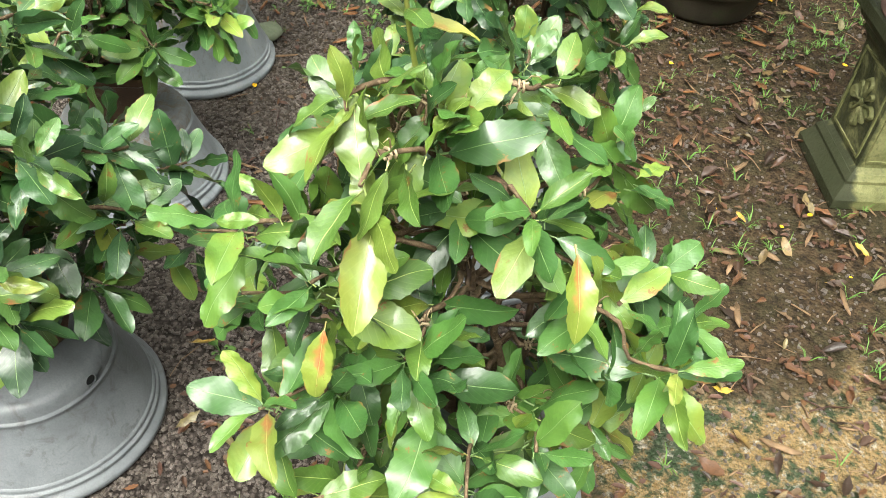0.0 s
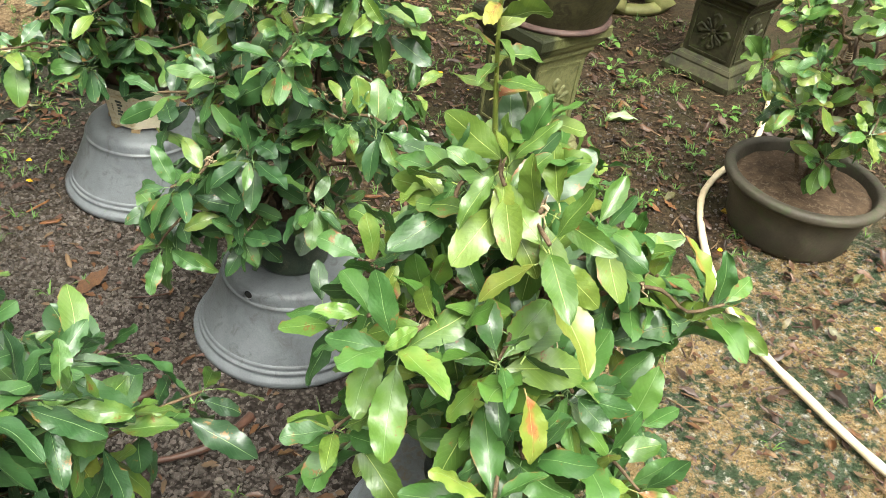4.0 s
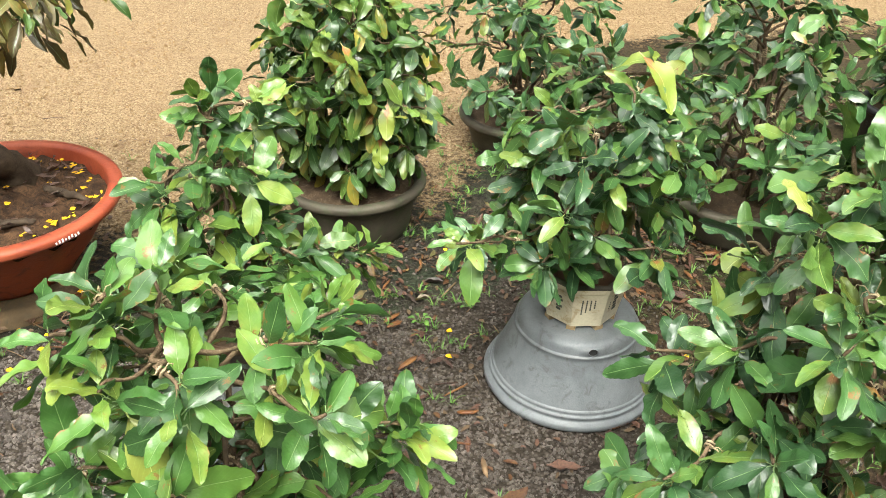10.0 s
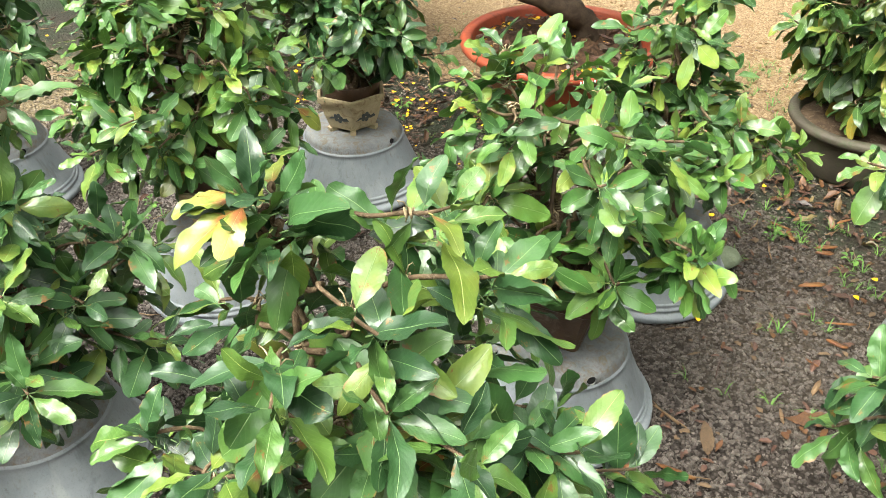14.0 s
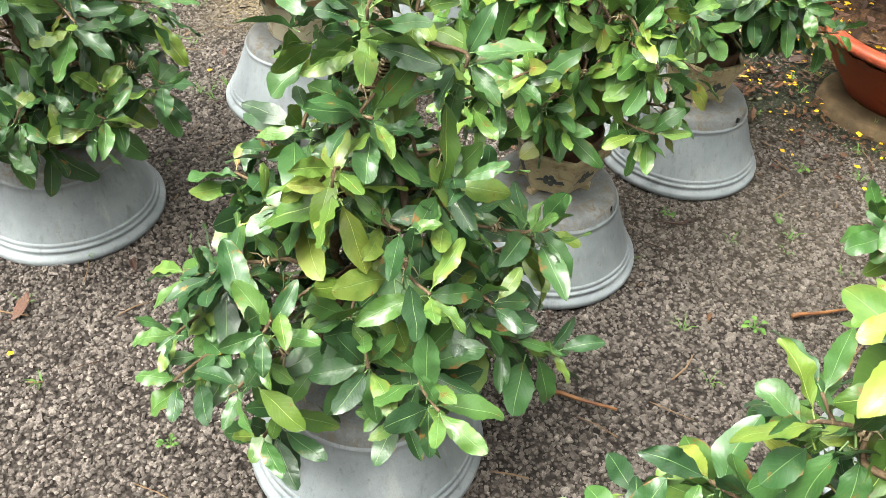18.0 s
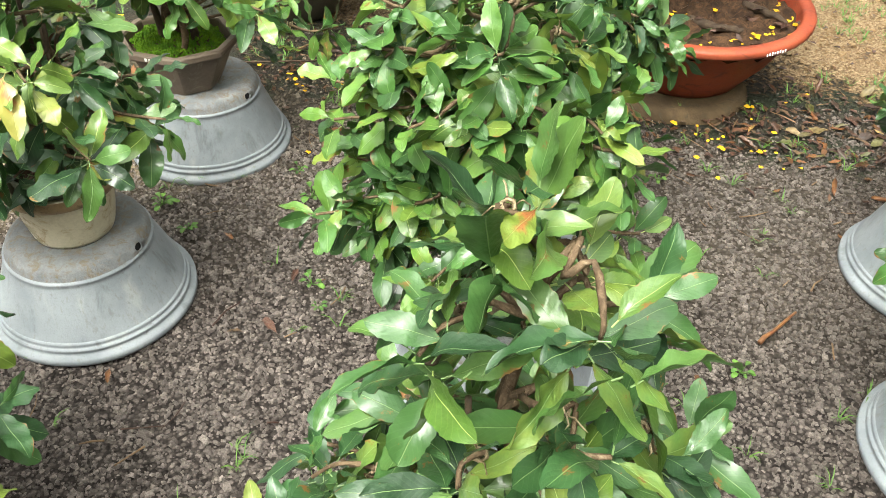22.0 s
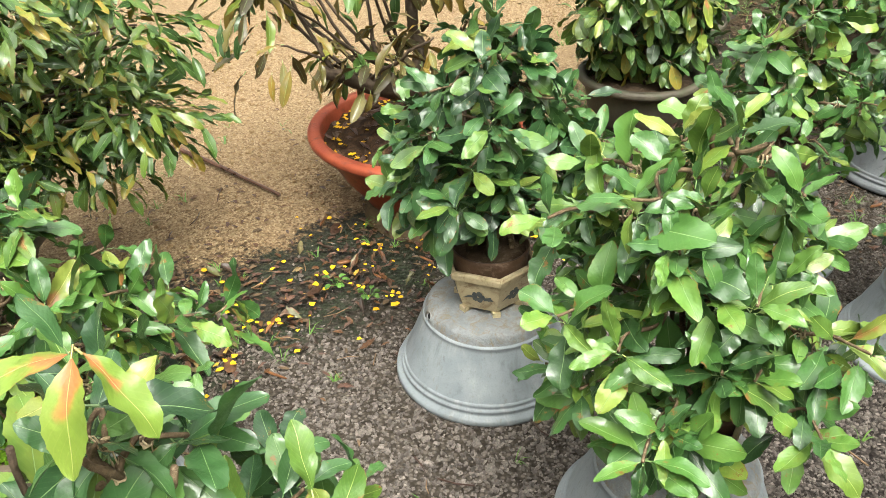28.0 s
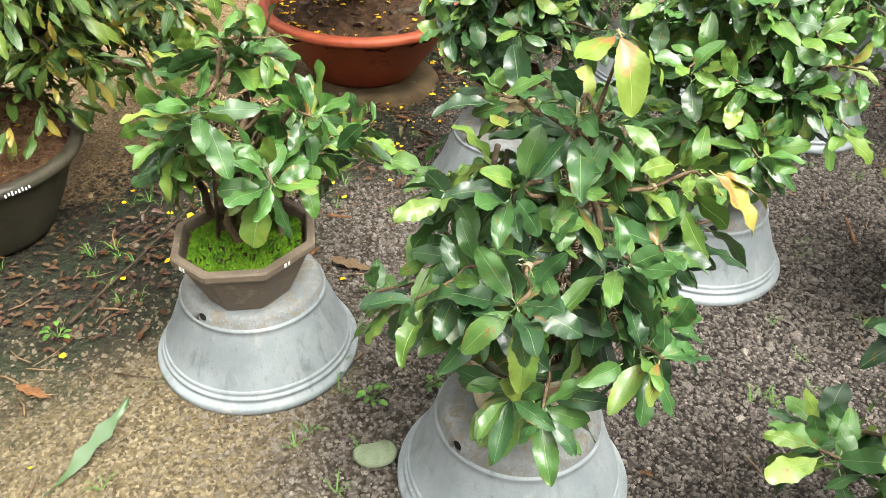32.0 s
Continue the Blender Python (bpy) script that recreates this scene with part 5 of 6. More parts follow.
shrub_on_base(-2.87, 2.75, long_pot, -4, 180, "glossy shrub over bright moss in a wide brown octagonal pot", 12, tops=0.90, light=0.17, sick=0.05, stems=6, branches=7, stem_r=0.013, droop=0.3, size=0.122, tuft=4,
              prof=((0.34, 0.16), (0.39, 0.25), (0.46, 0.24), (0.55, 0.17), (0.66, 0.08)), extra=((-2.91, 2.77, 0.63), (-2.95, 2.62, 0.60), (-2.78, 2.58, 0.58), (-2.58, 2.61, 0.54), (-2.57, 2.77, 0.51), (-2.44, 2.75, 0.44), (-2.66, 2.70, 0.58), (-3.04, 2.80, 0.60), (-2.84, 2.74, 0.80)))


# ---- larger bowls and trees behind ----
def bowl_mesh(r, h, foot, material, lip=0.035, smooth=True):
    prof = [(foot - 0.03, 0), (foot, 0.003), (foot + 0.01, 0.02), (foot + (r - lip - foot) * 0.55, h * 0.42), (r - lip * 1.05, h - 0.045), (r - lip * 0.8, h - 0.035), (r - 0.006, h - 0.03), (r, h - 0.022), (r, h - 0.008), (r - 0.006, h),
            (r - lip, h + 0.002), (r - lip - 0.008, h - 0.008), (r - lip - 0.02, h - 0.07)]
    return mesh_from(*lathe(prof, 72), material, smooth, "bowl")


def rim_bars(plant, r, z, az, count, width):
    pieces = [box(-width / 2 + i * width / count, -0.0008, -0.004 + 0.002 * (i % 2), -width / 2 + (i + 0.45) * width / count, 0.0008, 0.004 + 0.002 * (i % 3)) for i in range(count)]
    w = radians(az)
    part("chalk_mark", mesh_from(*joined(pieces), white_ink), plant, "white chalk writing", Matrix.Translation((r * math.cos(w), r * math.sin(w), z)) @ pose(0, 0, 0, 0, 0, az + 90) @ pose(0, 0, 0, -8, 0, 0))


def foliage(plant, name, material, spots, seed, per, size, droop, spread=0.09, shapes=LONG_SHAPES, label=""):
    """Many small leaves in tufts, as one mesh."""
    rng = random.Random(seed)
    pieces, uvs = [], []
    for s in spots:
        for _ in range(per):
            off = Vector([max(-1.5, min(1.5, rng.gauss(0, 1))) * spread for _ in range(3)])
            off.z *= 0.5
            d = off.normalized() + Vector((rng.uniform(-0.6, 0.6), rng.uniform(-0.6, 0.6), -droop * rng.uniform(0.2, 1.6)))
            m = leaf_pose(s + off, d, Vector((rng.uniform(-0.4, 0.4), rng.uniform(-0.4, 0.4), 1)), size * rng.uniform(0.6, 1.2), rng, 0.8)
            v, f, t = rng.choice(shapes)
            pieces.append(([m @ Vector(p) for p in v], f))
            uvs += t
    me = mesh_from(*joined(pieces), material, True, name)
    layer = me.uv_layers.new(name="UVMap")
    idx = np.empty(len(me.loops), np.int32)
    me.loops.foreach_get("vertex_index", idx)
    layer.data.foreach_set("uv", np.array(uvs)[idx].ravel())
    return part(name, me, plant, label, None, "stuff")


def petals_on(plant, r, z, count, seed, rim=0.6):
    rng = random.Random(seed)
    pieces = []
    for _ in range(count):
        a, q = rng.uniform(0, 6.28), r * (rim + (1 - rim) * rng.random() if rng.random() < 0.6 else math.sqrt(rng.random()))
        x, y, s = q * math.cos(a), q * math.sin(a), rng.uniform(0.006, 0.014)
        zz = z(q) + 0.004
        ring = [(x + s * math.cos(b) * rng.uniform(0.6, 1.1), y + s * math.sin(b) * rng.uniform(0.6, 1.1), zz + rng.uniform(-0.002, 0.005)) for b in np.linspace(0, 5.2, 6)]
        pieces.append((ring + [(x, y, zz + 0.004)], [(i, (i + 1) % 6, 6) for i in range(6)]))
    part("petals", mesh_from(*joined(pieces), petal), plant, "fallen yellow petals", None, "stuff")


def limb(plant, pts, r0, r1, name="limb", material=bark_dark, seed=0, steps=5, wig=0.01, sides=8):
    """A smooth tapered limb through the given turning points."""
    rng = random.Random(seed)
    pts = [Vector(p) for p in pts]
    line = []
    for i in range(len(pts) - 1):
        p0, p1, p2, p3 = pts[max(i - 1, 0)], pts[i], pts[i + 1], pts[min(i + 2, len(pts) - 1)]
        for k in range(steps):
            t = k / steps
            line.append(0.5 * ((2 * p1) + (p2 - p0) * t + (2 * p0 - 5 * p1 + 4 * p2 - p3) * t * t + (3 * p1 - p0 - 3 * p2 + p3) * t ** 3) + Vector((rng.uniform(-wig, wig), rng.uniform(-wig, wig), rng.uniform(-wig, wig))) * 0.6)
    line.append(pts[-1])
    n = len(line) - 1
    part(name, mesh_from(*tube(line, [(r0 + (r1 - r0) * i / n) * rng.uniform(0.9, 1.12) for i in range(n + 1)], sides), material, True), plant)
    return line


# terracotta bowl with a leaning old tree
OX, OY = -1.39, 3.54
dish = thing("clay_dish", -1.40, 3.46, 0.0, "sand-caked round clay dish under the orange bowl", "dish", me=mesh_from(*lathe([(0.252, -0.01), (0.248, 0.004), (0.24, 0.018), (0.225, 0.028), (0.18, 0.024), (0.05, 0.024), (0.001, 0.024)], 56, wobble=0.008), dish_clay, True))
old_tree = thing("potted_tree", OX, OY, 0.024, "gnarled leaning tree in a wide orange terracotta bowl", "potted tree")
part("bowl", bowl_mesh(0.402, 0.275, 0.21, terracotta, 0.04), old_tree, "wide orange terracotta bowl with a thick lip")
rim_bars(old_tree, 0.4035, 0.258, -52, 8, 0.085)
part("soil", mesh_from(*mound(0.360, 0.225, 0.05, 64, 20, 0.030), soil_red, True), old_tree, "reddish earth mound")
petals_on(old_tree, 0.345, lambda q: 0.225 + 0.05 * (1 - (q / 0.36) ** 2), 150, 3, 0.8)
rng = random.Random(19)
bits = []
for _ in range(90):
    a, q = rng.uniform(0, 6.28), 0.34 * math.sqrt(rng.random())
    v, f, _uv = leaf_shape(rng, rng.uniform(0.25, 0.5), rng.uniform(-0.2, 0.5), rng.uniform(-0.4, 0.2), 0.06, 5)
    m = pose(q * math.cos(a), q * math.sin(a), 0.234 + 0.05 * (1 - (q / 0.36) ** 2) + rng.uniform(0, 0.012), rng.uniform(-15, 15), rng.uniform(-20, 20), rng.uniform(0, 360)) @ Matrix.Scale(rng.uniform(0.025, 0.065), 4)
    bits.append(([m @ Vector(p) for p in v], f))
part("leaf_litter", mesh_from(*joined(bits), litter_dark, True), old_tree, "dark dead leaves on the earth", None, "stuff")
limb(old_tree, [(0.16, 0.02, 0.262), (0.24, -0.06, 0.272), (0.30, -0.09, 0.258)], 0.016, 0.008, "root", bark_dark, 9, 5, 0.006)
limb(old_tree, [(-0.02, -0.16, 0.262), (0.06, -0.20, 0.268), (0.15, -0.19, 0.262)], 0.018, 0.009, "root", bark_dark, 10, 5, 0.006)
limb(old_tree, [(0.08, 0.13, 0.24), (0.06, 0.07, 0.33), (-0.03, -0.03, 0.42), (-0.15, -0.09, 0.47), (-0.29, -0.11, 0.53), (-0.42, -0.10, 0.60)], 0.064, 0.016, "trunk", bark_dark, 4, 5, 0.012, 10)
limb(old_tree, [(-0.03, -0.03, 0.42), (0.02, 0.03, 0.55), (0.0, 0.05, 0.70), (0.08, 0.06, 0.86), (0.05, 0.06, 1.0)], 0.028, 0.009, "limb", bark_dark, 5, 5, 0.012)
rng = random.Random(21)
spots = []
for i in range(26):
    a = i * 2.4
    r = rng.uniform(0.12, 0.40)
    e = Vector((-0.10 + 1.25 * r * math.cos(a), 0.06 + r * math.sin(a), rng.uniform(0.52, 1.05)))
    if e.x > -0.12:
        e.z = max(e.z, rng.uniform(0.78, 0.95))
    s = Vector((-0.06, -0.08, 0.43)).lerp(Vector((-0.40, -0.10, 0.59)), rng.random()) if e.x < -0.1 else Vector((0.03, 0.03, min(0.9, e.z - 0.06)))
    limb(old_tree, [s, s.lerp(e, 0.5) + Vector((rng.uniform(-0.05, 0.05), rng.uniform(-0.05, 0.05), 0.02)), e], 0.008, 0.003, "branch", bark_dark, i, 4, 0.01, 5)
    spots.append(e)
foliage(old_tree, "foliage", leaf_rust, spots, 5, 24, 0.10, 0.7, 0.085, LONG_SHAPES, label="old bronze drooping leaves")
foliage(old_tree, "green_foliage", leaf_olive, spots[::2], 6, 24, 0.095, 0.5, 0.095, LONG_SHAPES, label="olive-green leaves")

# grey bowl with fibre and an olive-green tree
RX, RY = -2.95, 3.78
fibre_tree = thing("potted_tree", RX, RY, 0.0, "olive-green twiggy tree in a dark grey bowl of fibre", "potted tree")
part("bowl", bowl_mesh(0.33, 0.285, 0.195, dark_clay, 0.03), fibre_tree, "dark grey clay bowl")
rim_bars(fibre_tree, 0.3315, 0.268, -98, 8, 0.075)
part("fibre", mesh_from(*mound(0.296, 0.245, 0.125, 64, 18, 0.045), coir, True), fibre_tree, "heap of brown coconut fibre")
rng = random.Random(31)
threads = []
for i in range(3400):
    a, q = rng.uniform(0, 6.28), 0.285 * math.sqrt(rng.random())
    p = Vector((q * math.cos(a), q * math.sin(a), 0.256 + 0.125 * (1 - (q / 0.296) ** 2) + rng.uniform(0, 0.010)))
    p.z += 0.020 + 0.035 * noise.noise((p.x * 11, p.y * 11, 3))
    d = Vector((rng.uniform(-1, 1), rng.uniform(-1, 1), rng.uniform(-0.25, 0.35))) * rng.uniform(0.015, 0.042)
    kink = Vector((rng.uniform(-1, 1), rng.uniform(-1, 1), rng.uniform(0.3, 1.4))) * 0.012
    threads.append(tube([p - d, p + kink, p + d], [0.0008, 0.0011, 0.0006], 3))
part("loose_fibre", mesh_from(*joined(threads), fibre_hair), fibre_tree, "", None, "stuff")
petals_on(fibre_tree, 0.285, lambda q: 0.262 + 0.125 * (1 - (q / 0.296) ** 2), 22, 6)
limb(fibre_tree, [(0.06, 0.04, 0.30), (0.12, 0.02, 0.45), (0.2, -0.04, 0.58), (0.18, -0.02, 0.74), (0.26, -0.02, 0.95)], 0.042, 0.012, "trunk", bark_dark, 8, 5, 0.012)
spots = []
for i in range(40):
    a = i * 2.4
    r = rng.uniform(0.12, 0.52)
    e = Vector((0.26 + 1.05 * r * math.cos(a), -0.04 + 0.75 * r * math.sin(a), rng.uniform(0.60, 1.15)))
    if e.x > 0.28:
        e.z -= rng.uniform(0.0, 0.22)
    s = Vector((0.17, -0.03, max(0.42, min(0.9, e.z - 0.1))))
    limb(fibre_tree, [s, s.lerp(e, 0.5) + Vector((rng.uniform(-0.06, 0.06), rng.uniform(-0.06, 0.06), 0.03)), e], 0.009, 0.003, "branch", bark_dark, i + 50, 4, 0.01, 5)
    spots.append(e)
for i in range(16):
    e = Vector((rng.uniform(0.12, 0.62), rng.uniform(-0.30, 0.25), rng.uniform(0.38, 0.62)))
    s = Vector((0.18, -0.03, 0.58))
    limb(fibre_tree, [s, s.lerp(e, 0.5) + Vector((rng.uniform(-0.05, 0.05), rng.uniform(-0.05, 0.05), 0.05)), e], 0.007, 0.003, "branch", bark_dark, i + 150, 4, 0.01, 5)
    spots.append(e)
foliage(fibre_tree, "foliage", leaf_olive, spots, 7, 58, 0.080, 0.25, 0.10, LONG_SHAPES, label="small yellow-green and olive leaves")


def bowl_shrub(name, label, x, y, r, h, foot, material, seed, soil_mat=soil, base_z=0.0, **kw):
    """A shrub standing in a round bowl on the ground or a pedestal."""
    plant = thing(name, x, y, base_z, label, "potted plant")
    part("bowl", bowl_mesh(r, h, foot, material, min(0.03, r * 0.12)), plant)
    part("soil", mesh_from(*mound(r * 0.86, h - 0.04, 0.02, 32, 7, 0.01), soil_mat, True), plant)
    crown(plant, h - 0.03, seed, **kw)
    return plant


bowl_shrub("potted_shrub", "dense weeping shrub with some yellow leaves in a dark clay bowl", -0.22, 3.57, 0.27, 0.21, 0.2, dark_clay, 41, top=1.0, kind="hanging", light=0.14, sick=0.03, branches=44, droop=1.2, size=0.135,
           prof=((0.27, 0.17), (0.36, 0.27), (0.55, 0.34), (0.72, 0.29), (0.88, 0.18)), yellow=((0.02, 3.4 - 3.57, 0.62, 280, -1.6, 0.11), (0.08, -0.22, 0.56, 250, -1.5, 0.12), (0.05, -0.24, 0.46, 270, -2.5, 0.11), (-0.06, -0.22, 0.76, 300, -0.8, 0.10)))
bowl_shrub("potted_shrub", "dark green shrub in a small dark bowl on the sand's edge", 0.62, 4.08, 0.25, 0.16, 0.18, dark_clay, 42, singles=0, top=1.15, kind="dark", light=0.05, branches=24, droop=0.7, prof=((0.24, 0.2), (0.36, 0.34), (0.6, 0.36), (0.85, 0.26), (1.05, 0.1)))
bowl_shrub("potted_shrub", "broad dark green shrub in a dark clay bowl on the ground", 1.15, 3.20, 0.27, 0.17, 0.19, dark_clay, 43, singles=0, top=1.1, kind="dark", light=0.08, branches=28, droop=0.7, prof=((0.24, 0.26), (0.34, 0.38), (0.6, 0.40), (0.85, 0.28), (1.0, 0.1)))
bowl_shrub("potted_shrub", "small green shrub in a round black plastic pot", 2.31, 3.63, 0.21, 0.21, 0.155, black_plastic, 44, singles=0, top=0.75, light=0.12, sick=0.1, branches=14, droop=0.7, prof=((0.24, 0.14), (0.34, 0.26), (0.5, 0.24), (0.7, 0.08)))
bowl_shrub("potted_shrub", "yellow-green shrub in a round dark clay bowl beside the hose", 1.94, 1.27, 0.27, 0.22, 0.2, dark_clay, 45, soil_mat=soil, top=1.0, light=0.42, sick=0.08, branches=18, droop=0.4, size=0.11, prof=((0.34, 0.16), (0.5, 0.3), (0.7, 0.32), (0.9, 0.16)))


# ---- pedestals ----
def square_rings(levels):
    """A square pedestal from (half width, z) levels."""
    verts, faces = [], []
    for hw, z in levels:
        verts += [(-hw, -hw, z), (hw, -hw, z), (hw, hw, z), (-hw, hw, z)]
    for j in range(len(levels) - 1):
        faces += [(j * 4 + k, j * 4 + (k + 1) % 4, j * 4 + 4 + (k + 1) % 4, j * 4 + 4 + k) for k in range(4)]
    faces += [(3, 2, 1, 0), tuple((len(levels) - 1) * 4 + k for k in range(4))]
    return verts, faces


def rosette(r, material):
    """A cross of four lobed petals with small ones between, in relief."""
    pieces = []
    for k in range(8):
        w, long = 2 * math.pi * k / 8, k % 2 == 0
        a, b = Vector((math.cos(w), 0, math.sin(w))), Vector((-math.sin(w), 0, math.cos(w)))
        out = [(0.14, 0.03), (0.42, 0.10), (0.62, 0.24), (0.80, 0.26), (0.90, 0.14), (1.0, 0.0)] if long else [(0.14, 0.03), (0.40, 0.07), (0.58, 0.13), (0.70, 0.12), (0.76, 0.06), (0.78, 0.0)]
        rim = [a * q * r + b * t * r for q, t in out] + [a * q * r - b * t * r for q, t in out[-2::-1]]
        n = len(rim)
        mid = sum(rim, Vector()) / n
        lip = [p.lerp(mid, 0.22) + Vector((0, -0.011, 0)) for p in rim]
        hollow = [p.lerp(mid, 0.55) + Vector((0, -0.004, 0)) for p in rim]
        pieces.append(([tuple(p) for p in rim + lip + hollow], [(i, (i + 1) % n, n + (i + 1) % n, n + i) for i in range(n)] + [(n + i, n + (i + 1) % n, 2 * n + (i + 1) % n, 2 * n + i) for i in range(n)] + [tuple(2 * n + i for i in range(n))]))
    pieces.append(([(0.15 * r * math.cos(w), -0.004, 0.15 * r * math.sin(w)) for w in np.linspace(0, 5.5, 8)] + [(0, -0.014, 0)], [(i, (i + 1) % 8, 8) for i in range(8)]))
    return mesh_from(*joined(pieces), material, True, "rosette")


def pedestal(x, y, turn, material, label, s=1.0, tall=1.0):
    """Square garden pedestal with a stepped foot, a panelled shaft and a moulded cap."""
    ped = thing("pedestal", x, y, 0.0, label, "pedestal", turn=turn)
    lv = [(0.184, 0.0), (0.184, 0.024), (0.179, 0.03), (0.168, 0.044), (0.157, 0.058), (0.157, 0.066), (0.145, 0.080)]
    part("foot", mesh_from(*square_rings([(a * s, b * s * tall) for a, b in lv]), material), ped, "stepped foot")
    lv = [(0.144, 0.0785), (0.129, 0.092), (0.127, 0.20), (0.131, 0.31), (0.138, 0.325)]
    part("shaft", mesh_from(*square_rings([(a * s, b * s * tall) for a, b in lv]), material), ped)
    lv = [(0.138, 0.324), (0.148, 0.335), (0.148, 0.345), (0.166, 0.360), (0.172, 0.372), (0.184, 0.380), (0.184, 0.405), (0.178, 0.411)]
    part("cap", mesh_from(*square_rings([(a * s, b * s * tall) for a, b in lv]), material), ped, "moulded cap")
    flower = rosette(0.092 * s, material)
    for k in range(4):
        m = pose(0, 0, 0, 0, 0, 90 * k) @ pose(0, -0.1285 * s, 0.205 * s * tall)
        hh = 0.094 * s * tall
        frame_bits = [box(-0.108 * s, -0.004, -hh - 0.008, 0.108 * s, 0.004, -hh), box(-0.108 * s, -0.006, hh, 0.108 * s, 0.004, hh + 0.008), box(-0.111 * s, -0.004, -hh, -0.103 * s, 0.004, hh), box(0.103 * s, -0.004, -hh, 0.111 * s, 0.004, hh)]
        panel = part("panel", mesh_from(*joined(frame_bits), material), ped, "raised frame round a carved flower", m)
        part("carved_flower", flower, panel, "", pose(0, 0.001, 0))
    return ped


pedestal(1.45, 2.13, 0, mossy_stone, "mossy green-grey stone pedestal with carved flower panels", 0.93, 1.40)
pedestal(2.82, 2.22, 4, black_stone, "blackened stone pedestal with carved flower panels", 0.98, 1.12)
big_bowl = bowl_shrub("potted_shrub", "many-stemmed shrub in a weathered olive-brown bowl on a pedestal", 1.48, 2.12, 0.282, 0.262, 0.18, bowl_olive, 46, singles=0, soil_mat=soil_pale, base_z=0.536, top=1.05, light=0.08, kind="dark", branches=18, droop=0.9, stems=9, stakes=6, stem_r=0.012, spread=0.115,
           prof=((0.46, 0.24), (0.56, 0.38), (0.8, 0.36), (1.0, 0.12)), extra=((-0.26, 0.20, 0.36), (-0.34, 0.10, 0.38), (-0.30, 0.02, 0.44)))
part("foot_ring", mesh_from(*lathe([(0.16, 0.0), (0.201, 0.002), (0.205, 0.012), (0.194, 0.02), (0.18, 0.022)], 48), foot_stain, True), big_bowl, "reddish stained foot ring")
part("lip", mesh_from(*lathe([(0.283, 0.236), (0.2855, 0.242), (0.2855, 0.255), (0.279, 0.265), (0.253, 0.267), (0.243, 0.256)], 64), bowl_lip, True), big_bowl, "worn taupe lip")
bowl_shrub("potted_shrub", "green shrub in a glossy black pot on a dark pedestal", 2.82, 2.22, 0.22, 0.22, 0.15, black_plastic, 47, singles=0, base_z=0.4525, top=0.8, light=0.25, branches=12, droop=0.7, prof=((0.28, 0.14), (0.4, 0.26), (0.6, 0.24), (0.75, 0.08)))

# pierced stand with a wide olive bowl
stand = thing("pierced_stand", 3.14, 3.12, 0.0, "mossy pierced ceramic pot stand with oval openings", "pot stand")
for k in range(5):
    w = 2 * math.pi * k / 5
    leg = [(0.27, 0, 0.0), (0.225, 0, 0.06), (0.20, 0, 0.16), (0.215, 0, 0.27), (0.25, 0, 0.33)]
    part("leg", mesh_from(*tube(leg, [0.085, 0.066, 0.052, 0.064, 0.085], 10), olive_stone, True), stand, "", pose(0, 0, 0, 0, 0, math.degrees(w)))
part("foot_ring", mesh_from(*lathe([(0.24, 0), (0.30, 0.003), (0.30, 0.03), (0.25, 0.05), (0.22, 0.03)], 48), olive_stone, True), stand)
part("top_ring", mesh_from(*lathe([(0.2, 0.30), (0.26, 0.30), (0.285, 0.325), (0.28, 0.345), (0.2, 0.35), (0.001, 0.35)], 48), olive_stone, True), stand)
bowl_shrub("potted_shrub", "dark shrub in a wide olive ceramic bowl on a pierced stand", 3.14, 3.12, 0.36, 0.28, 0.22, olive_stone, 48, singles=0, base_z=0.352, top=0.95, kind="dark", branches=14, droop=0.7, prof=((0.36, 0.2), (0.5, 0.38), (0.75, 0.36), (0.9, 0.15)))

# garden hose
hose_line = [(2.9, 1.95, 0.02), (2.35, 1.68, 0.02), (1.98, 1.60, 0.02), (1.78, 1.52, 0.02), (1.57, 1.35, 0.02), (1.40, 1.16, 0.02), (1.29, 0.96, 0.02), (1.23, 0.75, 0.02), (1.18, 0.52, 0.02), (1.15, 0.2, 0.02), (1.2, -0.3, 0.02)]
hose = thing("garden_hose", 0, 0, 0, "cream rubber garden hose lying in a curve on the ground", "hose")
limb(hose, [Vector(p) for p in hose_line], 0.0125, 0.0125, "hose_length", hose_skin, 1, 8, 0.0005, 12)


# ---- litter ----
def litter_leaf(seed, curl, broad=0.34):
    r = random.Random(seed)
    v, f, uv = leaf_shape(r, broad, curl, r.uniform(-0.3, 0.1), 0.05, 8)
    return v, f


LITTER = {m.name: [mesh_from(*litter_leaf(60 + i, 0.25 * i), m, True, "fallen_leaf") for i in range(3)] for m in (litter_rust, litter_dark, litter_straw, leaf_hanging, leaf_young)}


def drop_leaf(x, y, turn, size, material, label, z=0.012):
    rng = random.Random(int(x * 991 + y * 733))
    ob = thing("fallen_leaf", x, y, z, label, "fallen leaf", "fallen leaves", turn, rng.choice(LITTER[material.name]))
    ob.matrix_basis = pose(x, y, z, rng.uniform(-8, 8), rng.uniform(-10, 10), turn) @ Matrix.Scale(size, 4)
    return ob


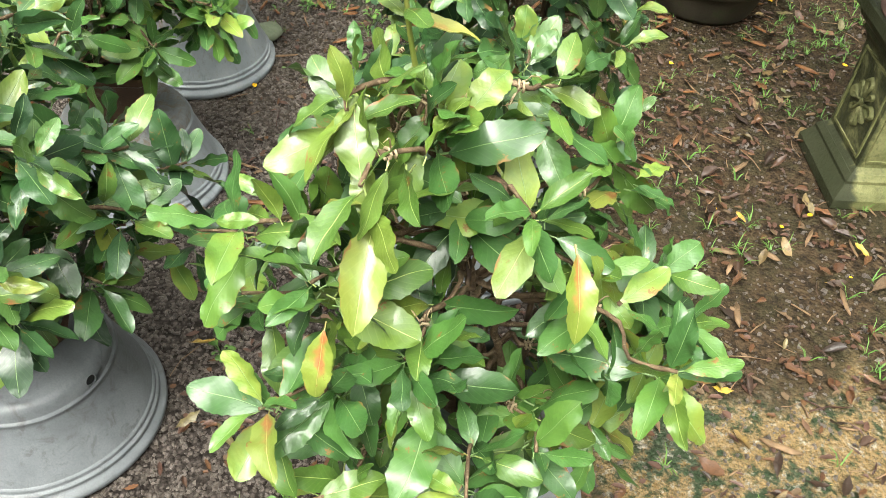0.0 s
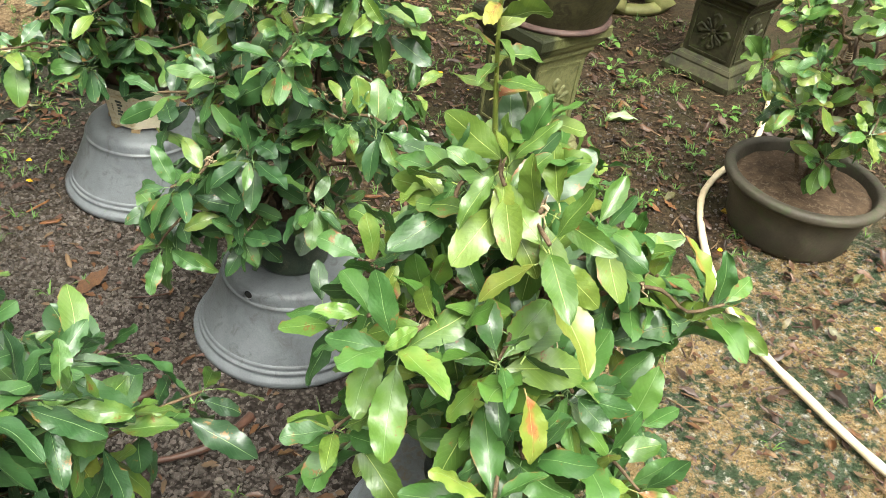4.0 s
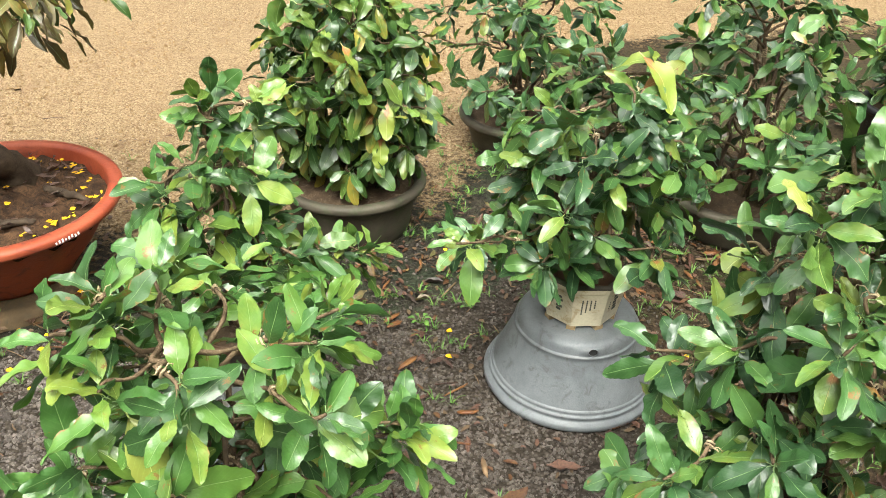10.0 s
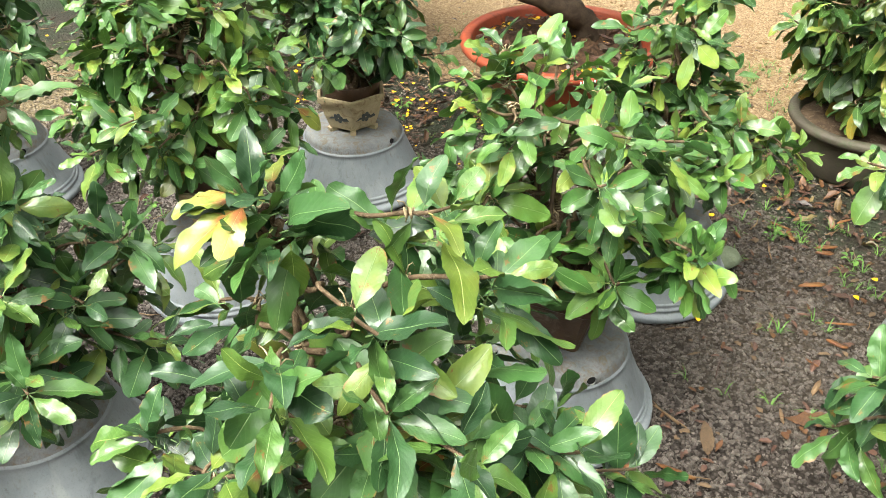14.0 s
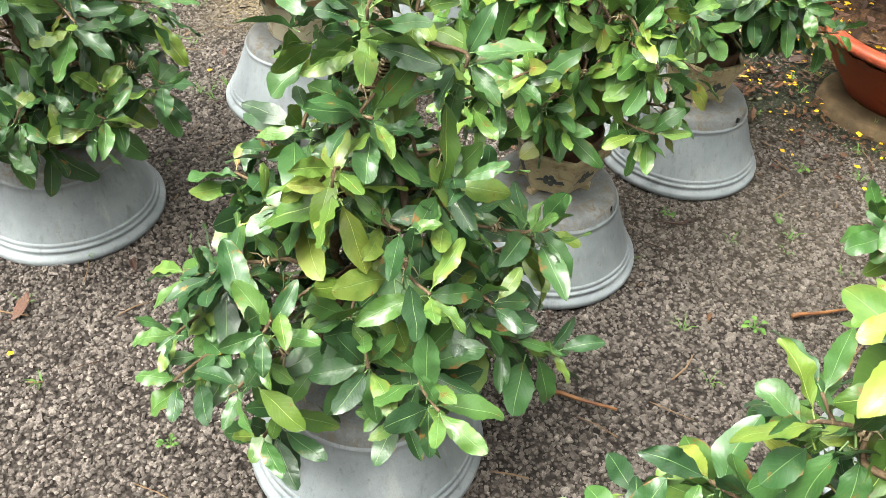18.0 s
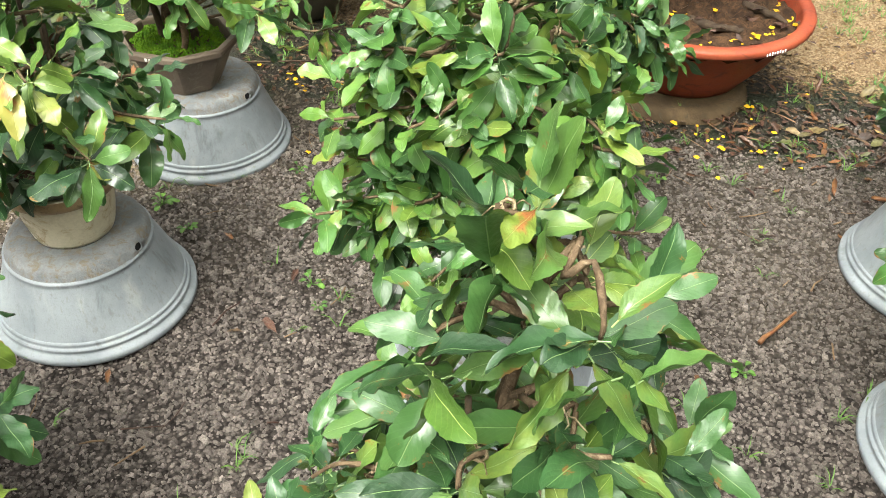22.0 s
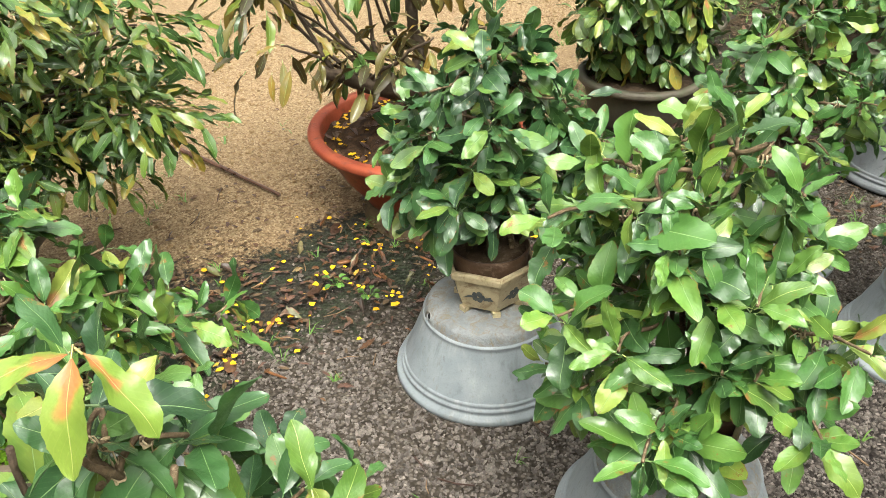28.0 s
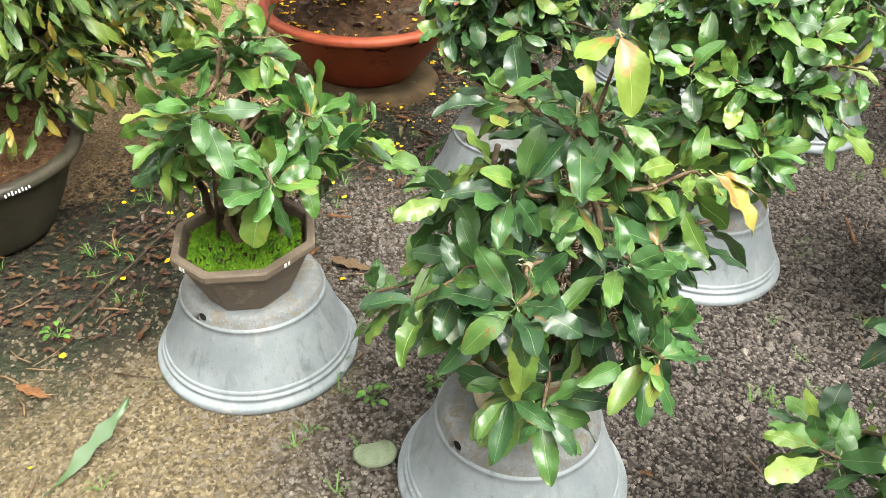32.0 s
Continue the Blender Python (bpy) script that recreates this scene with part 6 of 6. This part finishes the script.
drop_leaf(-0.21, 2.13, -80, 0.12, litter_rust, "wet orange-brown fallen leaf lying on gravel")
drop_leaf(-2.37, 1.97, 60, 0.06, litter_dark, "brown fallen leaf on gravel")
drop_leaf(-0.86, 2.19, -70, 0.08, litter_rust, "orange fallen leaf beside the grey stand")
long_leaf = drop_leaf(-3.46, 2.79, -85, 0.23, leaf_hanging, "long narrow speckled olive-green fallen leaf on gravel")
long_leaf.matrix_basis = long_leaf.matrix_basis @ Matrix.Diagonal((0.42, 1, 1, 1))
drop_leaf(-3.30, 3.02, 10, 0.09, litter_rust, "reddish-brown fallen leaf on gravel")
drop_leaf(-2.46, 2.70, 20, 0.12, litter_straw, "curled dry brown fallen leaf")
drop_leaf(-2.40, 1.19, 40, 0.05, litter_straw, "curled tan fallen leaf on gravel")
drop_leaf(-2.50, 1.12, 70, 0.055, litter_dark, "small brown fallen leaf on gravel")
drop_leaf(-2.56, 0.82, 30, 0.08, litter_dark, "dark brown fallen leaf on gravel")
drop_leaf(0.08, 2.21, 80, 0.09, litter_dark, "brown fallen leaf beside a stand")
drop_leaf(2.06, 2.05, 60, 0.14, leaf_young, "pale green fallen leaf on brown earth")
drop_leaf(-0.35, 1.92, 15, 0.10, litter_straw, "torn tan bark piece")
rng = random.Random(77)
kinds = [(litter_rust, "rusty fallen leaf on damp ground"), (litter_dark, "dark wet fallen leaf on the ground"), (litter_straw, "dry tan fallen leaf on the ground")]
for n in range(298):
    zone = rng.random()
    if zone < 0.42:
        x, y = rng.uniform(0.55, 3.0), rng.uniform(1.35, 4.2)
    elif zone < 0.80:
        x, y = rng.uniform(-2.6, 0.7), rng.gauss(3.15, 0.22)
    elif zone < 0.9:
        x, y = rng.uniform(-0.6, 0.7), rng.uniform(0.7, 2.9)
    else:
        x, y = rng.uniform(-3.6, -0.6), rng.uniform(0.7, 3.0)
    m, text = kinds[(0, 1, 1, 0, 2)[n % 5]]
    drop_leaf(x, y, rng.uniform(0, 360), rng.uniform(0.03, 0.10) if zone < 0.42 else rng.uniform(0.02, 0.055), m, text, 0.009)


def scatter_stuff(name, label, category, material, count, seed, where, build):
    rng = random.Random(seed)
    pieces = []
    while len(pieces) < count:
        p = where(rng)
        if p:
            pieces.append(build(rng, *p))
    return tagged(new(name, mesh_from(*joined(pieces), material, True, name)), label, category, kind="stuff")


def everywhere(rng):
    x, y = rng.uniform(-4.2, 3.0), rng.uniform(0.3, 4.9)
    return (x, y) if rng.random() < (0.35 if y > 3.6 else 1.0 if x > 0.3 or y > 2.7 else 0.35) else None


def twig(rng, x, y):
    a, n, r = rng.uniform(0, 6.28), rng.uniform(0.02, 0.11), rng.uniform(0.0010, 0.0028)
    d, s = Vector((math.cos(a), math.sin(a), 0)) * n / 2, Vector((-math.sin(a), math.cos(a), 0)) * rng.uniform(-0.1, 0.1) * n
    p = Vector((x, y, 0.010))
    return tube([p - d, p + s, p + d], [r, r, r * 0.7], 4)


scatter_stuff("twigs", "thin pale twigs and straw scattered on the ground", "twigs", litter_straw, 700, 5, everywhere, twig)
scatter_stuff("dark_twigs", "short dark wet twigs scattered on the ground", "twigs", litter_dark, 320, 6, everywhere, twig)


def chip_place(rng):
    x, y = rng.uniform(-0.6, 2.6), rng.uniform(0.4, 3.4)
    return (x, y) if rng.random() < (1.0 if x > 0.4 else 0.5) else None


def bark_chip(rng, x, y):
    a, n, w = rng.uniform(0, 3.14), rng.uniform(0.012, 0.05), rng.uniform(0.002, 0.008)
    d, s, p = Vector((math.cos(a), math.sin(a), 0)) * n, Vector((-math.sin(a), math.cos(a), 0)) * w, Vector((x, y, 0.008))
    low = [p - d - s * 0.4, p - d * 0.3 - s, p + d * 0.6 - s, p + d, p + d * 0.5 + s, p - d * 0.5 + s]
    up = [q + Vector((0, 0, rng.uniform(0.003, 0.008))) for q in low]
    return low + up, [tuple(range(6, 12))] + [(i, (i + 1) % 6, 6 + (i + 1) % 6, 6 + i) for i in range(6)]


scatter_stuff("bark_chips", "split tan and brown bark chips on damp earth", "bark chips", litter_straw, 110, 9, chip_place, bark_chip)
scatter_stuff("rusty_chips", "rust-coloured leaf and bark scraps on damp earth", "bark chips", litter_rust, 130, 10, lambda r: (r.uniform(-2.6, 2.6), r.gauss(3.1, 0.25)) if r.random() < 0.5 else chip_place(r), bark_chip)


def scrap_place(rng):
    k = rng.random()
    if k < 0.07:
        return (rng.uniform(0.45, 2.2), rng.uniform(0.2, 1.3))
    if k < 0.6:
        x, y = rng.uniform(0.5, 3.2), rng.uniform(1.25, 4.3)
        return (x, y) if noise.noise((x * 2.2, y * 2.2, 4)) > -0.25 else None
    if k < 0.66:
        return (rng.uniform(-3.6, 0.6), rng.gauss(3.9, 0.3))
    if k < 0.9:
        return (rng.uniform(-3.2, 0.9), rng.gauss(3.3, 0.16))
    return (rng.uniform(-0.5, 0.7), rng.uniform(0.6, 3.0))


def leaf_scrap(rng, x, y):
    """A torn, curled piece of a dead leaf."""
    a, n, w, lift = rng.uniform(0, 6.28), rng.uniform(0.006, 0.021), rng.uniform(0.003, 0.009), rng.uniform(0.001, 0.007)
    d, s, p = Vector((math.cos(a), math.sin(a), 0)) * n, Vector((-math.sin(a), math.cos(a), 0)) * w, Vector((x, y, 0.007))
    up = Vector((0, 0, lift))
    v = [p - d, p - d * 0.4 - s + up, p + d * 0.5 - s * rng.uniform(0.5, 1.1) + up * 0.6, p + d, p + d * 0.4 + s * rng.uniform(0.6, 1.2) + up, p - d * 0.5 + s * 0.8 + up * 0.5, p + up * 0.15]
    return v, [(i, (i + 1) % 6, 6) for i in range(6)]


def litter_tones():
    """Dead leaf tones from black-brown to rust and straw, one for each leaf."""
    m = Nodes("dead_leaf_tones")
    col = m.ramp(m.geo.outputs["Random Per Island"], [(0.0, (0.018, 0.012, 0.008)), (0.35, (0.045, 0.023, 0.013)), (0.6, (0.080, 0.035, 0.016)), (0.82, (0.120, 0.056, 0.022)), (0.90, (0.075, 0.085, 0.025)), (0.97, (0.19, 0.13, 0.06)), (1.0, (0.45, 0.30, 0.03))])
    grain = m.noise(70, 4, 0.65)
    col = m.mix(m.step(grain, 0.4, 0.7, 0.0, 0.55), col, (0.035, 0.018, 0.011))
    m.bump(grain, 0.6, 0.004)
    return m.done(col, m.step(grain, 0.3, 0.7, 0.28, 0.55), spec=0.45)


def dead_place(rng):
    if rng.random() < 0.55:
        x, y = rng.uniform(0.55, 3.3), rng.uniform(1.3, 4.3)
        return (x, y) if noise.noise((x * 1.6, y * 1.6, 7)) > -0.3 else None
    if rng.random() < 0.55:
        x, y = rng.uniform(-2.7, 0.9), rng.gauss(3.22, 0.16)
        return (x, y) if noise.noise((x * 2.3, y * 2.3, 5)) > -0.15 else None
    return (rng.uniform(-0.5, 2.2), rng.uniform(0.5, 1.4))


def dead_leaf(rng, x, y):
    v, f, _ = leaf_shape(rng, rng.uniform(0.28, 0.5), rng.uniform(-0.2, 0.6), rng.uniform(-0.5, 0.2), rng.uniform(0.03, 0.09), 6)
    m = pose(x, y, rng.uniform(0.008, 0.018), rng.uniform(-14, 14), rng.uniform(-25, 25), rng.uniform(0, 360)) @ Matrix.Scale(rng.uniform(0.024, 0.070), 4)
    return [m @ Vector(p) for p in v], f


scatter_stuff("dead_leaves", "wet brown and rusty dead leaves lying thick on damp ground", "leaf litter", litter_tones(), 1150, 41, dead_place, dead_leaf)
for scrap_look, count, seed in ((litter_rust, 1700, 31), (litter_dark, 3200, 32), (litter_straw, 1500, 33)):
    scatter_stuff("leaf_litter", "torn scraps of dead leaves on damp ground", "leaf litter", scrap_look, count, seed, scrap_place, leaf_scrap)


def petal_place(rng):
    if rng.random() < 0.3:
        k = rng.randrange(16)
        return (-2.75 + 0.11 * k + 0.05 * math.sin(k * 5) + rng.gauss(0, 0.022), 3.2 + 0.14 * math.sin(k * 3.7) + rng.gauss(0, 0.022))
    return (rng.gauss(-1.9, 0.7), rng.gauss(3.22, 0.2)) if rng.random() < 0.7 else (rng.uniform(-3.6, 2.4), rng.uniform(0.7, 3.8))


def petal_bit(rng, x, y):
    s, z = rng.uniform(0.006, 0.014), 0.009
    ring = [(x + s * math.cos(b) * rng.uniform(0.5, 1.1), y + s * math.sin(b) * rng.uniform(0.5, 1.1), z + rng.uniform(0, 0.005)) for b in np.linspace(0, 5.2, 6)]
    return ring + [(x, y, z + 0.005)], [(i, (i + 1) % 6, 6) for i in range(6)]


scatter_stuff("petals", "fallen yellow petals on damp ground", "petals", petal, 210, 12, petal_place, petal_bit)


def grass_place(rng):
    x, y = rng.uniform(-3.8, 3.2), rng.uniform(0.5, 4.6)
    dense = 1.0 if (y > 2.75 and x > -0.9) else 0.4 if (3.05 < y < 3.5 and x > -3) else 0.75 if x > 0.6 and y > 1.3 else 0.12
    return (x, y) if rng.random() < dense and noise.noise((x * 3, y * 3, 9)) > -0.1 else None


def grass_tuft(rng, x, y):
    v, f = [], []
    for _ in range(rng.randint(4, 8)):
        a, n, w = rng.uniform(0, 6.28), rng.uniform(0.015, 0.05), rng.uniform(0.0008, 0.002)
        d, s = Vector((math.cos(a), math.sin(a), 0)), Vector((-math.sin(a), math.cos(a), 0)) * w
        p = Vector((x, y, 0.003)) + d * 0.004
        k = len(v)
        q, t = p + d * n * 0.4 + Vector((0, 0, n * 0.55)), p + d * n + Vector((0, 0, n * 0.6))
        v += [p - s, p + s, q + s, q - s, t]
        f += [(k, k + 1, k + 2, k + 3), (k + 3, k + 2, k + 4)]
    return v, f


scatter_stuff("grass", "sparse short green grass tufts on the ground", "grass", weed_green, 1700, 14, grass_place, grass_tuft)


def weed(x, y, size, seed, label="small green weed growing in the gravel"):
    rng = random.Random(seed)
    ob = thing("weed", x, y, 0.004, label, "weed", "weeds")
    for k in range(rng.randint(6, 9)):
        a = k * 2.4 + rng.uniform(-0.4, 0.4)
        ln, rise = size * rng.uniform(0.45, 0.95), rng.uniform(0.2, 0.7)
        c, s = math.cos(a), math.sin(a)
        spine = [(ln * q * c, ln * q * s, 0.004 + ln * rise * math.sin(2.2 * q)) for q in (0.0, 0.25, 0.5)]
        verts, faces = tube(spine, [0.0013, 0.0011, 0.0009], 4)
        n = len(verts)
        for q in np.linspace(0.45, 1.0, 7).tolist():
            w = 0.19 * ln * math.sin(math.pi * (q - 0.42) / 0.62) ** 0.6
            for t in (-1, -0.5, 0, 0.5, 1):
                verts.append((ln * q * c - t * w * s, ln * q * s + t * w * c, 0.005 + ln * rise * math.sin(2.2 * q) + 0.25 * abs(t) * w + 0.03 * ln * math.sin(9 * q + 3 * t)))
        faces += [(n + 5 * j + i, n + 5 * j + i + 1, n + 5 * j + i + 6, n + 5 * j + i + 5) for j in range(6) for i in range(4)]
        part("leaf", mesh_from(verts, faces, weed_green, True), ob)


for n, (x, y, s) in enumerate(((2.0, 2.5, 0.08), (2.3, 2.3, 0.09), (2.15, 1.95, 0.06), (2.6, 2.75, 0.1), (1.95, 2.9, 0.07), (2.05, 1.75, 0.05), (-2.46, 2.52, 0.055), (-2.54, 2.64, 0.035), (-2.34, 2.16, 0.05), (-1.25, 2.09, 0.05), (-1.65, 2.33, 0.03), (-3.15, 3.18, 0.05), (-2.87, 2.39, 0.06), (-2.3, 2.08, 0.03), (-0.2, 0.93, 0.045),
                               (1.5, 1.72, 0.06), (1.58, 1.62, 0.05), (-1.40, 2.54, 0.03), (-1.46, 2.84, 0.035), (0.3, 3.05, 0.05), (0.02, 2.95, 0.045), (-0.4, 2.95, 0.04), (-0.15, 2.9, 0.05), (-1.63, 0.8, 0.025), (-2.0, 0.87, 0.03),
                               (2.2, 2.6, 0.09), (2.35, 2.45, 0.1), (2.5, 2.62, 0.1), (2.1, 2.75, 0.08), (2.45, 1.9, 0.08), (-2.75, 2.3, 0.04), (-1.9, 3.1, 0.05), (-1.95, 3.22, 0.05), (-0.4, 1.3, 0.04), (-0.35, 1.45, 0.05))):
    weed(x, y, s, 100 + n)

# single stones and sticks that stand out
rng = random.Random(3)
v, f = lathe([(0.001, 0.0), (0.034, 0.003), (0.044, 0.009), (0.036, 0.016), (0.018, 0.020), (0.001, 0.021)], 14, lambda w: 0.75 + 0.45 * abs(math.cos(w)) + 0.08 * math.sin(3 * w))
thing("rock", -3.0, 2.285, 0.0, "pale greenish flat rock beside the grey stand", "rock", turn=-40, me=mesh_from(v, f, pale_rock, True))
thing("rock", -0.52, 2.72, 0.0, "pale angular rock beside the brown pot's stand", "rock", turn=20, me=mesh_from([(a * 1.4, b * 1.4, c * 2.6) for a, b, c in v], f, pale_rock, True))


def stick(points, r, material, label):
    ob = thing("stick", 0, 0, 0, label, "stick", "sticks")
    limb(ob, [Vector(p) for p in points], r, r * 0.6, "stick_length", material, len(points), 5, 0.003, 6)


stick([(-1.98, 4.50, 0.014), (-1.91, 4.22, 0.018), (-1.82, 3.86, 0.012)], 0.011, litter_dark, "thin dark brown fallen branch lying on sand")
stick([(-0.12, 1.72, 0.012), (-0.20, 1.68, 0.02), (-0.33, 1.70, 0.012)], 0.011, litter_dark, "dark wet seed pod on gravel")
stick([(-0.02, 1.50, 0.012), (-0.14, 1.46, 0.02), (-0.28, 1.50, 0.012)], 0.012, litter_dark, "dark wet seed pod on gravel")
stick([(-1.20, 2.20, 0.010), (-1.10, 2.33, 0.012)], 0.006, litter_rust, "reddish stick on gravel")
stick([(-1.50, 1.56, 0.010), (-1.36, 1.62, 0.012)], 0.006, litter_rust, "reddish stick on gravel")
stick([(-0.45, 1.63, 0.010), (-0.36, 1.66, 0.016)], 0.012, litter_straw, "split tan bark strip on gravel")
stick([(-3.1, 3.2, 0.01), (-2.75, 3.28, 0.02), (-2.5, 3.36, 0.012)], 0.004, bark_dark, "thin brown fallen twig on damp soil")
